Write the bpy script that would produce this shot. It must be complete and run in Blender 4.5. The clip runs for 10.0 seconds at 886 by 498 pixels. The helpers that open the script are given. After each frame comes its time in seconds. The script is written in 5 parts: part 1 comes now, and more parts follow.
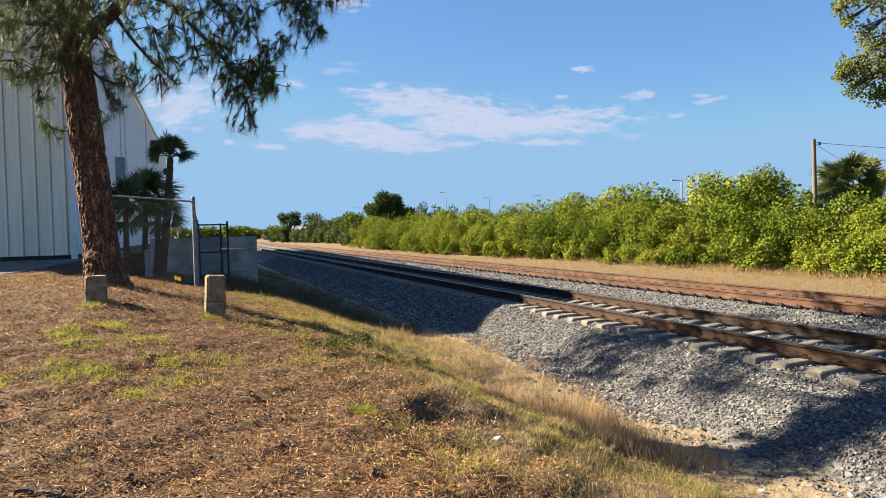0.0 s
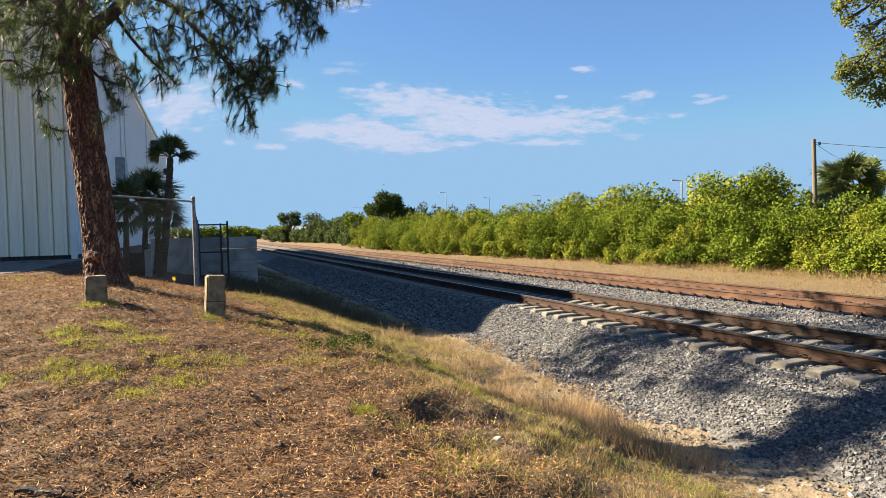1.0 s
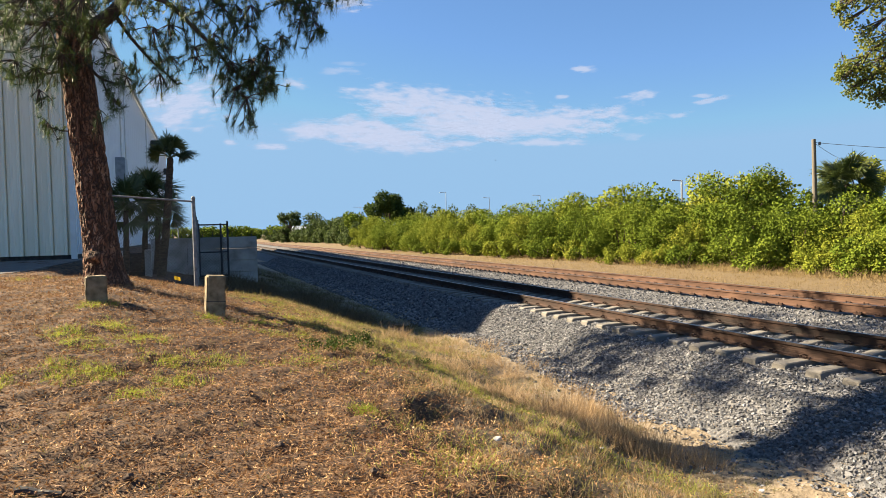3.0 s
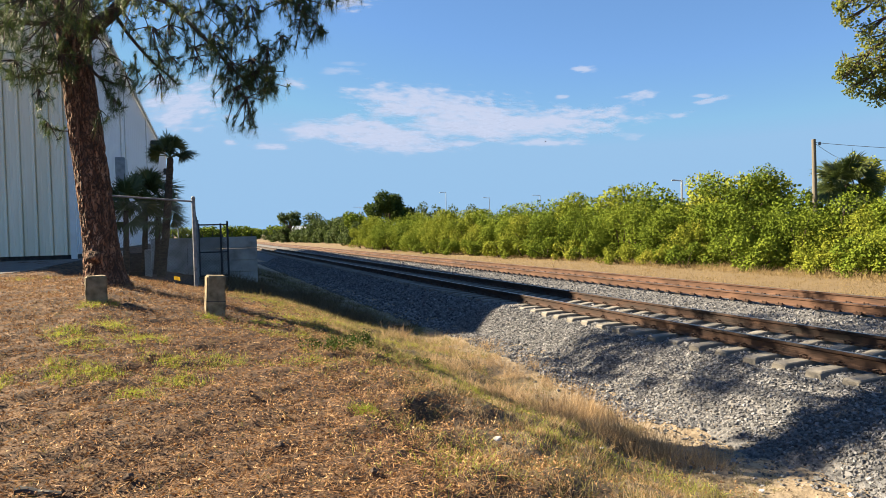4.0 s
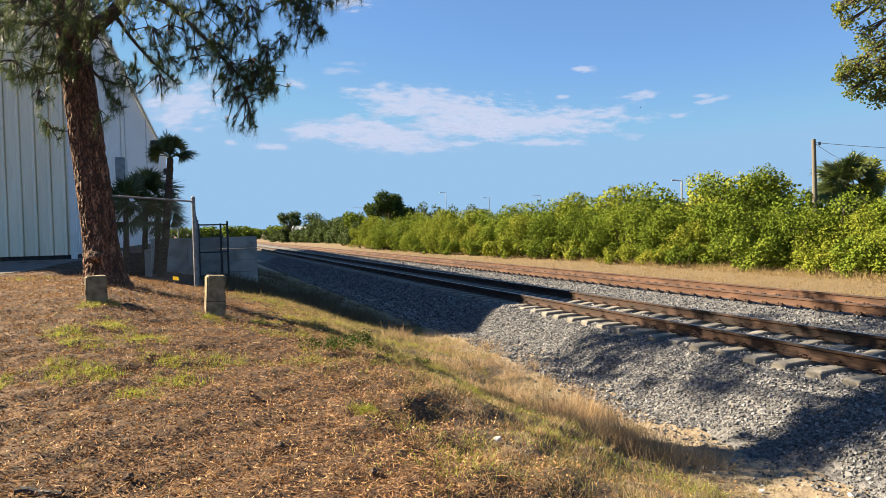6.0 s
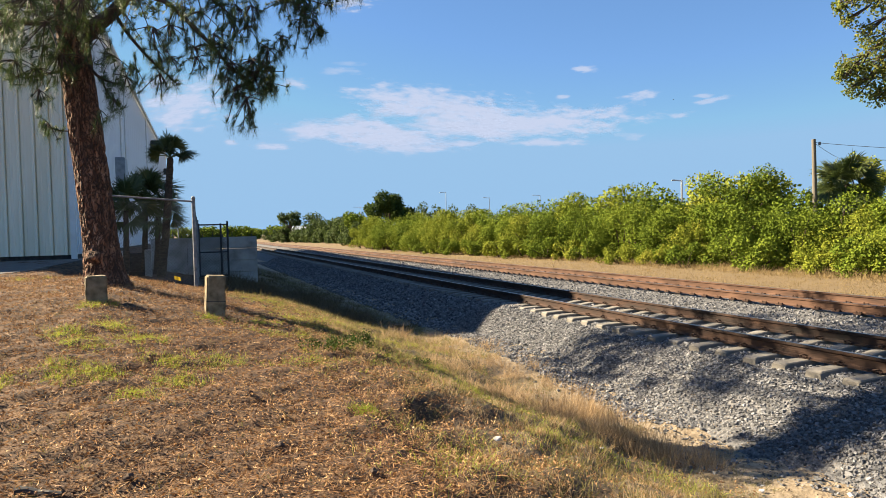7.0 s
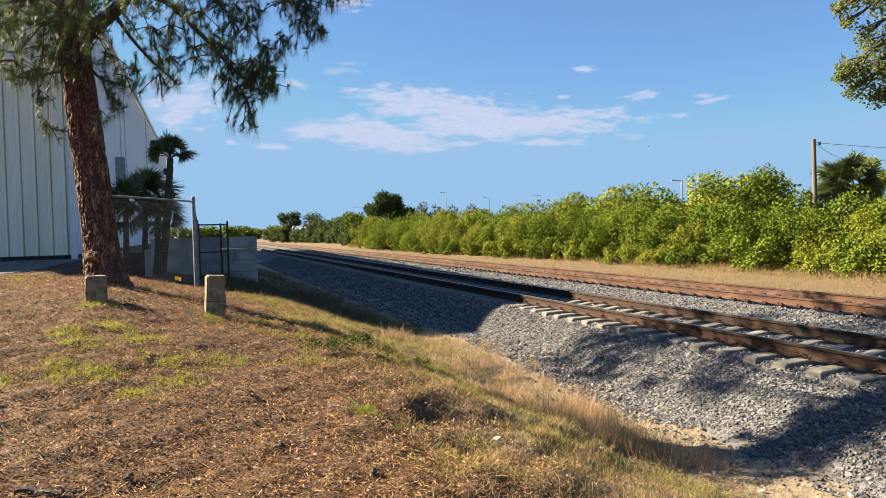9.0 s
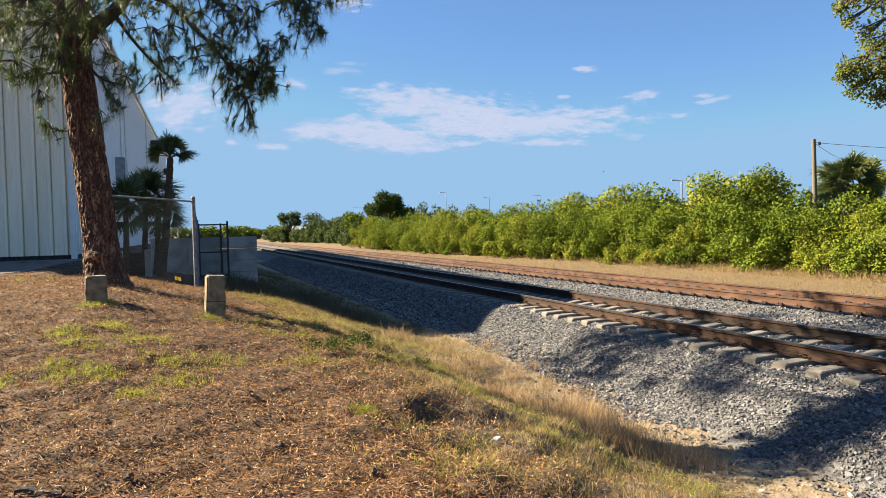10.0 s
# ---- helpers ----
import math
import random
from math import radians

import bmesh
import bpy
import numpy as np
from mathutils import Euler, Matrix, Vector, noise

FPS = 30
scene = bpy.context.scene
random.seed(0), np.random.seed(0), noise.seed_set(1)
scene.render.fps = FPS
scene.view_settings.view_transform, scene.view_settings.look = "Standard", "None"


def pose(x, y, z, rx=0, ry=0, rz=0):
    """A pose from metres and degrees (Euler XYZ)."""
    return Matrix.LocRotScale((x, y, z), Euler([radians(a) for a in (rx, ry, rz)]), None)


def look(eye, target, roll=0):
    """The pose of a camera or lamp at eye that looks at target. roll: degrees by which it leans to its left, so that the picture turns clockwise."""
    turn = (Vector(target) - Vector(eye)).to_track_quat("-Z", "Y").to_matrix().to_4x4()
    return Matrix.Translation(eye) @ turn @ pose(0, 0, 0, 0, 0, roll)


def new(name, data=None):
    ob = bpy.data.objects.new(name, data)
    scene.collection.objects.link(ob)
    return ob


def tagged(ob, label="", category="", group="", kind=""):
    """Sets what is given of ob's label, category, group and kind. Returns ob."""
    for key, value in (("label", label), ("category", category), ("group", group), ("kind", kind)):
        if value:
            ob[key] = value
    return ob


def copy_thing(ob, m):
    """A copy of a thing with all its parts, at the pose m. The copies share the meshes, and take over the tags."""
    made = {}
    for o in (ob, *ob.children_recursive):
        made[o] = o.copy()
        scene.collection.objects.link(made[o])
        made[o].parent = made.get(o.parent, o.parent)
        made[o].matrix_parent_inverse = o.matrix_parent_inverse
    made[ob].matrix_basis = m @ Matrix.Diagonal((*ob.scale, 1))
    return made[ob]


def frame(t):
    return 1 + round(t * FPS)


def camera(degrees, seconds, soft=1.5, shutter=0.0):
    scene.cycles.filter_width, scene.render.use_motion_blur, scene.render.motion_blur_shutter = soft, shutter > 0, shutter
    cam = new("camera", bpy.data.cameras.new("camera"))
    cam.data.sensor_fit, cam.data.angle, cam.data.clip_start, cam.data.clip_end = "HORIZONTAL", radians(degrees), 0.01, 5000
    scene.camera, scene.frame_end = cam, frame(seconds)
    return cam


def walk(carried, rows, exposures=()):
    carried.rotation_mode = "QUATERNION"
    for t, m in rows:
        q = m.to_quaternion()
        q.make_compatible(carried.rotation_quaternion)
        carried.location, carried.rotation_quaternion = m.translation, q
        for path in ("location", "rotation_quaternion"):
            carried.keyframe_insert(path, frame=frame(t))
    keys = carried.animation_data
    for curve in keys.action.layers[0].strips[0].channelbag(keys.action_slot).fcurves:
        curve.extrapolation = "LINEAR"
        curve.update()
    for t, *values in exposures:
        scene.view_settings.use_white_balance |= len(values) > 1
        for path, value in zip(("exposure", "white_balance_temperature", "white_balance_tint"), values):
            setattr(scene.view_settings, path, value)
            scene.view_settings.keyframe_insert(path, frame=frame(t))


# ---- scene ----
# ---- camera: stands still ----
cam = camera(64.2, 10.0, soft=0.5)
EYE = pose(0, 0, 1.75, 88.346, 1.449, -20.126)
walk(cam, [(0.0, EYE), (10.0, EYE)])

# ---- light: low sun from the far left, clear sky ----
SUN_EL, SUN_DIR = radians(32.5), Vector((-0.83, 0.56, 0)).normalized()
world = bpy.data.worlds.new("sky")
scene.world = world
world.use_nodes = True
wn = world.node_tree
sky = wn.nodes.new("ShaderNodeTexSky")
sky.sky_type, sky.sun_disc = "NISHITA", False
sky.sun_elevation, sky.sun_rotation = SUN_EL, math.atan2(SUN_DIR.x, SUN_DIR.y)
sky.air_density, sky.dust_density, sky.ozone_density, sky.altitude = 0.9, 0.0, 2.4, 600
tint = wn.nodes.new("ShaderNodeMix")
tint.data_type, tint.blend_type = "RGBA", "MULTIPLY"
tint.inputs[0].default_value, tint.inputs[7].default_value = 1.0, (0.93, 1.12, 1.3, 1)
wn.links.new(sky.outputs[0], tint.inputs[6])
cap = wn.nodes.new("ShaderNodeMix")
cap.data_type, cap.blend_type = "RGBA", "DARKEN"
cap.inputs[0].default_value, cap.inputs[7].default_value = 1.0, (2.75, 4.42, 6.05, 1)
wn.links.new(tint.outputs[2], cap.inputs[6])
haze = wn.nodes.new("ShaderNodeMix")
haze.data_type = "RGBA"
haze.inputs[0].default_value, haze.inputs[7].default_value = 0.3, (1.45, 3.0, 5.8, 1)
wn.links.new(cap.outputs[2], haze.inputs[6])
wn.links.new(haze.outputs[2], wn.nodes["Background"].inputs[0])
wn.nodes["Background"].inputs[1].default_value = 0.0283
sun = new("sun", bpy.data.lights.new("sun", "SUN"))
sun.data.energy, sun.data.angle, sun.data.color = 5.0, radians(0.55), (1.0, 0.83, 0.58)
sd = SUN_DIR * math.cos(SUN_EL) + Vector((0, 0, math.sin(SUN_EL)))
sun.matrix_world = look(sd * 50, (0, 0, 0))
scene.view_settings.exposure = 2.28

rnd = np.random.RandomState(7)
RIGHT, FWD = Vector((0.9389, -0.3441, 0)), Vector((0.3441, 0.9389, 0))


# ---- materials ----
def mat(name, stops, scale=4.0, detail=6.0, rough=0.8, metal=0.0, bump=0.0, bump_scale=30.0, island=0.0, per_object=0.0, stretch=(1, 1, 1), translucent=0.0, spec=0.4):
    """Noise-driven colour ramp with a second, finer noise for relief; island / per_object add tint from piece to piece."""
    m = bpy.data.materials.new(name)
    m.use_nodes = True
    t, n = m.node_tree, m.node_tree.nodes
    link = t.links.new
    b = n["Principled BSDF"]
    b.inputs["Roughness"].default_value, b.inputs["Metallic"].default_value = rough, metal
    b.inputs["Specular IOR Level"].default_value = spec
    tc, mp = n.new("ShaderNodeTexCoord"), n.new("ShaderNodeMapping")
    mp.inputs["Scale"].default_value = stretch
    link(tc.outputs["Object"], mp.inputs[0])
    no = n.new("ShaderNodeTexNoise")
    no.inputs["Scale"].default_value, no.inputs["Detail"].default_value = scale, detail
    link(mp.outputs[0], no.inputs["Vector"])
    value = no.outputs["Fac"]
    st = n.new("ShaderNodeMapRange")
    st.inputs[1].default_value, st.inputs[2].default_value = 0.28, 0.72
    link(value, st.inputs[0])
    value = st.outputs[0]
    for amount, node, out in ((island, "ShaderNodeNewGeometry", "Random Per Island"), (per_object, "ShaderNodeObjectInfo", "Random")):
        if amount:
            g, mx = n.new(node), n.new("ShaderNodeMix")
            mx.inputs[0].default_value = amount
            link(value, mx.inputs[2])
            link(g.outputs[out], mx.inputs[3])
            value = mx.outputs[0]
    cr = n.new("ShaderNodeValToRGB")
    e = cr.color_ramp.elements
    e[0].position, e[-1].position = stops[0][0], stops[-1][0]
    e[0].color, e[-1].color = (*stops[0][1], 1), (*stops[-1][1], 1)
    for p, c in stops[1:-1]:
        e.new(p).color = (*c, 1)
    link(value, cr.inputs[0])
    link(cr.outputs[0], b.inputs["Base Color"])
    if bump:
        n2, bp = n.new("ShaderNodeTexNoise"), n.new("ShaderNodeBump")
        n2.inputs["Scale"].default_value, n2.inputs["Detail"].default_value = bump_scale, 8
        link(mp.outputs[0], n2.inputs["Vector"])
        bp.inputs["Strength"].default_value, bp.inputs["Distance"].default_value = bump, 0.02
        link(n2.outputs["Fac"], bp.inputs["Height"])
        link(bp.outputs[0], b.inputs["Normal"])
    if translucent:
        tr, ms = n.new("ShaderNodeBsdfTranslucent"), n.new("ShaderNodeMixShader")
        ms.inputs[0].default_value = translucent
        link(cr.outputs[0], tr.inputs[0])
        link(b.outputs[0], ms.inputs[1])
        link(tr.outputs[0], ms.inputs[2])
        link(ms.outputs[0], n["Material Output"].inputs[0])
    return m


M_PAVE = mat("asphalt", [(0.0, (0.0563, 0.0563, 0.0563)), (1.0, (0.135, 0.13, 0.124))], 3, 10, 0.9, bump=0.4, bump_scale=90)
M_BALLAST = mat("ballast_bed", [(0.0, (0.0236, 0.0236, 0.0265)), (0.5, (0.0855, 0.0855, 0.0879)), (1.0, (0.171, 0.165, 0.164))], 22, 6, 0.9, bump=1.0, bump_scale=26)
M_STONE = mat("granite_stone", [(0.0, (0.0193, 0.0197, 0.0225)), (0.5, (0.101, 0.104, 0.112)), (0.85, (0.203, 0.203, 0.211)), (1.0, (0.318, 0.313, 0.309))], 9, 6, 0.85, bump=0.3, bump_scale=80, island=0.75)
M_CONC = mat("tie_concrete", [(0.0, (0.108, 0.101, 0.0887)), (1.0, (0.198, 0.184, 0.164))], 6, 10, 0.9, bump=0.4, bump_scale=60, per_object=0.4)
M_RUST = mat("rusty_steel", [(0.0, (0.00731, 0.0045, 0.00338)), (0.5, (0.0236, 0.0107, 0.00619)), (1.0, (0.0496, 0.0225, 0.0118))], 5, 10, 0.8, 0.1, bump=0.3, bump_scale=60, stretch=(1, 0.25, 1))
M_RUST2 = mat("old_rusty_steel", [(0.0, (0.0281, 0.0135, 0.0084)), (0.5, (0.0592, 0.0281, 0.0157)), (1.0, (0.102, 0.0535, 0.0326))], 5, 10, 0.85, 0.1, bump=0.3, bump_scale=60, stretch=(1, 0.25, 1))
M_STEEL = mat("worn_rail_top", [(0.0, (0.191, 0.165, 0.148)), (1.0, (0.435, 0.409, 0.392))], 6, 8, 0.38, 0.85, stretch=(1, 0.2, 1))
M_WALL = mat("painted_metal_siding", [(0.0, (0.76, 0.69, 0.52)), (1.0, (0.9, 0.84, 0.68))], 0.7, 10, 0.55, 0.0, bump=0.05, bump_scale=4, stretch=(3, 3, 0.3))
M_SIDE = mat("pale_metal_siding", [(0.0, (0.70, 0.72, 0.73)), (1.0, (0.82, 0.84, 0.85))], 0.7, 10, 0.55, 0.0, bump=0.05, bump_scale=4, stretch=(3, 3, 0.3))
M_TRIM = mat("white_trim", [(0.0, (0.62, 0.63, 0.62)), (1.0, (0.8, 0.8, 0.78))], 2, 8, 0.5)
M_BLOCK = mat("weathered_concrete", [(0.0, (0.157, 0.148, 0.131)), (0.45, (0.287, 0.278, 0.261)), (1.0, (0.4, 0.392, 0.365))], 2.2, 12, 0.92, bump=0.4, bump_scale=50)
M_POST = mat("mossy_concrete_post", [(0.0, (0.0724, 0.0589, 0.0332)), (0.45, (0.172, 0.14, 0.0873)), (1.0, (0.281, 0.235, 0.158))], 9, 12, 0.95, bump=0.7, bump_scale=70)
M_GALV = mat("galvanised_steel", [(0.0, (0.13, 0.14, 0.15)), (1.0, (0.27, 0.28, 0.30))], 12, 6, 0.6, 0.5)
M_DARK = mat("dark_metal", [(0.0, (0.018, 0.018, 0.02)), (1.0, (0.05, 0.05, 0.05))], 10, 5, 0.75, 0.1)
M_GREYBOX = mat("grey_enamel", [(0.0, (0.18, 0.21, 0.24)), (1.0, (0.30, 0.33, 0.36))], 5, 6, 0.5)
M_BARK = mat("pine_bark", [(0.0, (0.0567, 0.0294, 0.0193)), (0.4, (0.147, 0.0735, 0.0435)), (0.75, (0.261, 0.136, 0.0821)), (1.0, (0.408, 0.253, 0.164))], 12, 10, 0.95, bump=1.0, bump_scale=40, stretch=(1.4, 1.4, 0.3))
M_TWIG = mat("twig_bark", [(0.0, (0.0338, 0.0225, 0.0169)), (1.0, (0.0896, 0.0619, 0.045))], 20, 6, 0.95)
M_NEEDLE = mat("pine_needle", [(0.0, (0.0246, 0.0481, 0.0112)), (0.6, (0.0561, 0.0887, 0.0208)), (0.9, (0.119, 0.145, 0.0401)), (1.0, (0.239, 0.201, 0.0801))], 1.5, 4, 0.5, island=0.7, translucent=0.3)
M_STRAW = mat("fallen_needle", [(0.0, (0.0803, 0.0351, 0.0144)), (0.5, (0.241, 0.117, 0.0458)), (0.82, (0.388, 0.231, 0.0974)), (1.0, (0.508, 0.371, 0.195))], 3, 4, 0.7, island=0.8, translucent=0.15)
M_LITTER = mat("dead_leaf", [(0.0, (0.0416, 0.0198, 0.00879)), (0.54, (0.238, 0.123, 0.0495)), (0.86, (0.428, 0.263, 0.122)), (1.0, (0.618, 0.445, 0.242))], 3, 4, 0.75, island=0.8, translucent=0.2)
M_GRASS = mat("green_grass", [(0.0, (0.147, 0.184, 0.019)), (0.6, (0.279, 0.316, 0.0362)), (1.0, (0.403, 0.382, 0.0864))], 2, 4, 0.6, island=0.6, translucent=0.5)
M_HAY = mat("dry_grass", [(0.0, (0.132, 0.0816, 0.0378)), (0.5, (0.331, 0.228, 0.125)), (1.0, (0.492, 0.385, 0.245))], 1.2, 4, 0.7, island=0.6, translucent=0.62)
M_FIELD = mat("golden_field_grass", [(0.0, (0.103, 0.0678, 0.0287)), (0.5, (0.246, 0.175, 0.0746)), (1.0, (0.38, 0.292, 0.144))], 0.6, 4, 0.75, island=0.6, translucent=0.4)
M_WIRE = mat("weathered_wire", [(0.0, (0.02, 0.021, 0.022)), (1.0, (0.06, 0.06, 0.064))], 12, 5, 0.9, 0.0)
M_BROWN = mat("brown_dead_weed", [(0.0, (0.0305, 0.0226, 0.0122)), (0.5, (0.0957, 0.0696, 0.0365)), (1.0, (0.191, 0.144, 0.0783))], 0.8, 4, 0.8, island=0.6, translucent=0.3)
M_WEED = mat("olive_weed", [(0.0, (0.0647, 0.0631, 0.0152)), (0.5, (0.155, 0.136, 0.038)), (1.0, (0.278, 0.214, 0.0861))], 1.0, 4, 0.7, island=0.6, translucent=0.35)
M_LEAF = mat("shrub_leaf", [(0.0, (0.0224, 0.0427, 0.00574)), (0.45, (0.102, 0.144, 0.0144)), (0.85, (0.173, 0.209, 0.0249)), (1.0, (0.219, 0.219, 0.0402))], 0.9, 4, 0.85, island=0.55, spec=0.08, per_object=0.25, translucent=0.16)
M_LEAF2 = mat("yellow_green_leaf", [(0.0, (0.0509, 0.0794, 0.00861)), (0.5, (0.168, 0.199, 0.0211)), (1.0, (0.27, 0.264, 0.044))], 0.9, 4, 0.85, island=0.65, spec=0.08, per_object=0.35, translucent=0.16)
M_LEAF3 = mat("dark_leaf", [(0.0, (0.0173, 0.0335, 0.00675)), (0.6, (0.043, 0.0717, 0.0118)), (1.0, (0.086, 0.115, 0.0253))], 0.9, 4, 0.65, island=0.55, spec=0.08, translucent=0.25)
M_LEAF4 = mat("distant_leaf", [(0.0, (0.0227, 0.0389, 0.0112)), (0.6, (0.055, 0.081, 0.0217)), (1.0, (0.0966, 0.123, 0.0372))], 0.9, 4, 0.65, island=0.55, spec=0.08, translucent=0.3)
M_HERB = mat("weed_leaf", [(0.0, (0.0169, 0.0309, 0.00675)), (0.6, (0.0478, 0.0731, 0.0141)), (1.0, (0.0957, 0.112, 0.0281))], 2, 4, 0.7, island=0.6, spec=0.08, translucent=0.25)
M_OAK = mat("oak_leaf", [(0.0, (0.0734, 0.103, 0.0203)), (0.5, (0.163, 0.197, 0.0371)), (0.85, (0.261, 0.259, 0.0607)), (1.0, (0.407, 0.299, 0.115))], 1.5, 4, 0.5, island=0.6, translucent=0.6)
M_PALM = mat("palm_frond", [(0.0, (0.03, 0.0492, 0.0145)), (0.7, (0.0788, 0.105, 0.0298)), (1.0, (0.165, 0.16, 0.0594))], 2, 4, 0.5, island=0.5, translucent=0.2)
M_PTRUNK = mat("palm_trunk_fibre", [(0.0, (0.0194, 0.0142, 0.00966)), (1.0, (0.0966, 0.0711, 0.0485))], 12, 8, 0.95, bump=1.0, bump_scale=25, stretch=(1, 1, 2.5))
M_WOOD = mat("grey_pole_wood", [(0.0, (0.0731, 0.0619, 0.0478)), (1.0, (0.169, 0.149, 0.121))], 6, 10, 0.9, bump=0.4, bump_scale=30, stretch=(3, 3, 0.2))
M_YELLOW = mat("yellow_plastic", [(0.0, (0.423, 0.31, 0.0169)), (1.0, (0.478, 0.371, 0.0338))], 8, 4, 0.5, translucent=0.4)
M_LITTERWHITE = mat("white_litter", [(0.0, (0.338, 0.338, 0.338)), (1.0, (0.461, 0.461, 0.461))], 20, 6, 0.6)
M_BIRD = mat("dark_plumage", [(0.0, (0.015, 0.014, 0.013)), (1.0, (0.05, 0.045, 0.04))], 20, 4, 0.7)


def furrows(m, scale, stretch, dark):
    """Dark, deep furrows between plates of bark."""
    t, n = m.node_tree, m.node_tree.nodes
    bsdf = n["Principled BSDF"]
    col = bsdf.inputs["Base Color"].links[0].from_socket
    tc, mp, vo, no, mixv, mr, mx, bp = (n.new(k) for k in ("ShaderNodeTexCoord", "ShaderNodeMapping", "ShaderNodeTexVoronoi", "ShaderNodeTexNoise", "ShaderNodeVectorMath", "ShaderNodeMapRange", "ShaderNodeMix", "ShaderNodeBump"))
    mp.inputs["Scale"].default_value = stretch
    no.inputs["Scale"].default_value, no.inputs["Detail"].default_value = 7, 5
    mixv.operation = "MULTIPLY_ADD"
    mixv.inputs[1].default_value = (0.2, 0.2, 0.16)
    vo.feature = "DISTANCE_TO_EDGE"
    vo.inputs["Scale"].default_value = scale
    mr.inputs[1].default_value, mr.inputs[2].default_value = 0.0, 0.16
    t.links.new(tc.outputs["Object"], no.inputs["Vector"])
    t.links.new(no.outputs["Color"], mixv.inputs[0])
    t.links.new(tc.outputs["Object"], mp.inputs[0])
    t.links.new(mp.outputs[0], mixv.inputs[2])
    t.links.new(mixv.outputs[0], vo.inputs["Vector"])
    t.links.new(vo.outputs["Distance"], mr.inputs[0])
    mx.data_type = "RGBA"
    mx.inputs[6].default_value = (*dark, 1)
    t.links.new(mr.outputs[0], mx.inputs[0])
    t.links.new(col, mx.inputs[7])
    t.links.new(mx.outputs[2], bsdf.inputs["Base Color"])
    bp.inputs["Strength"].default_value, bp.inputs["Distance"].default_value = 1.0, 0.03
    t.links.new(mr.outputs[0], bp.inputs["Height"])
    t.links.new(bsdf.inputs["Normal"].links[0].from_socket, bp.inputs["Normal"])
    t.links.new(bp.outputs[0], bsdf.inputs["Normal"])


furrows(M_BARK, 20, (1.0, 1.0, 0.2), (0.06, 0.036, 0.025))


# ---- mesh helpers ----
def solid(name, verts, faces, material, parent=None, label="", smooth=False):
    """One mesh object from arrays; faces all with the same number of corners."""
    v, fc = np.asarray(verts, dtype=np.float32).reshape(-1, 3), np.asarray(faces, dtype=np.int32)
    me = bpy.data.meshes.new(name)
    k = fc.shape[1]
    me.vertices.add(len(v))
    me.vertices.foreach_set("co", v.ravel())
    me.loops.add(fc.size)
    me.loops.foreach_set("vertex_index", fc.ravel())
    me.polygons.add(len(fc))
    me.polygons.foreach_set("loop_start", np.arange(len(fc), dtype=np.int32) * k)
    me.update(calc_edges=True)
    me.polygons.foreach_set("use_smooth", np.full(len(fc), smooth))
    me.materials.append(material)
    ob = new(name, me)
    ob.parent = parent
    if label:
        ob["label"] = label
    return ob


def part(name, bm, material, parent=None, label="", smooth=False):
    me = bpy.data.meshes.new(name)
    bmesh.ops.recalc_face_normals(bm, faces=bm.faces)
    bm.to_mesh(me)
    bm.free()
    if smooth:
        for p in me.polygons:
            p.use_smooth = True
    me.materials.append(material)
    ob = new(name, me)
    ob.parent = parent
    if label:
        ob["label"] = label
    return ob


def box(bm, cx, cy, cz, sx, sy, sz, bevel=0.0, turn=0.0):
    r = bmesh.ops.create_cube(bm, size=1, matrix=pose(cx, cy, cz, 0, 0, turn) @ Matrix.Diagonal((sx, sy, sz, 1)))
    if bevel:
        edges = {e for v in r["verts"] for e in v.link_edges}
        bmesh.ops.bevel(bm, geom=list(edges), offset=bevel, segments=2, affect="EDGES")
    return bm


def boxed(*a, **k):
    return box(bmesh.new(), *a, **k)


def tube(points, radii, sides=8):
    """A tapered tube along points, as arrays of vertices and quads."""
    pts = [Vector(p) for p in points]
    v, fcs = [], []
    for i, p in enumerate(pts):
        d = (pts[min(i + 1, len(pts) - 1)] - pts[max(i - 1, 0)]).normalized()
        a = d.cross(Vector((0, 0, 1)) if abs(d.z) < 0.9 else Vector((1, 0, 0))).normalized()
        b = d.cross(a)
        r = radii[i] if hasattr(radii, "__len__") else radii
        for k in range(sides):
            w = 2 * math.pi * k / sides
            v.append(p + a * (r * math.cos(w)) + b * (r * math.sin(w)))
    for i in range(len(pts) - 1):
        for k in range(sides):
            k2 = (k + 1) % sides
            fcs.append((i * sides + k, i * sides + k2, (i + 1) * sides + k2, (i + 1) * sides + k))
    return [tuple(q) for q in v], fcs


def merge(parts):
    """Joins several (verts, faces) pairs."""
    v, fcs, n = [], [], 0
    for a, b in parts:
        v.extend(a)
        fcs.extend([tuple(i + n for i in q) for q in b])
        n += len(a)
    return v, fcs


def pipe(name, points, r, material, parent=None, sides=8, label=""):
    v, q = tube(points, r, sides)
    return solid(name, v, q, material, parent, label, smooth=True)


def bend(points, n=6):
    """A smooth run of points through the given ones."""
    p = [np.array(q, dtype=float) for q in points]
    p = [2 * p[0] - p[1]] + p + [2 * p[-1] - p[-2]]
    out = []
    for i in range(1, len(p) - 2):
        for s in np.arange(n) / n:
            out.append(0.5 * (2 * p[i] + (p[i + 1] - p[i - 1]) * s + (2 * p[i - 1] - 5 * p[i] + 4 * p[i + 1] - p[i + 2]) * s ** 2 + (3 * p[i] - p[i - 1] - 3 * p[i + 1] + p[i + 2]) * s ** 3))
    out.append(p[-2])
    return [tuple(q) for q in out]


def step(a, b, x):
    t = np.clip((np.asarray(x, dtype=float) - a) / (b - a), 0, 1)
    return t * t * (3 - 2 * t)


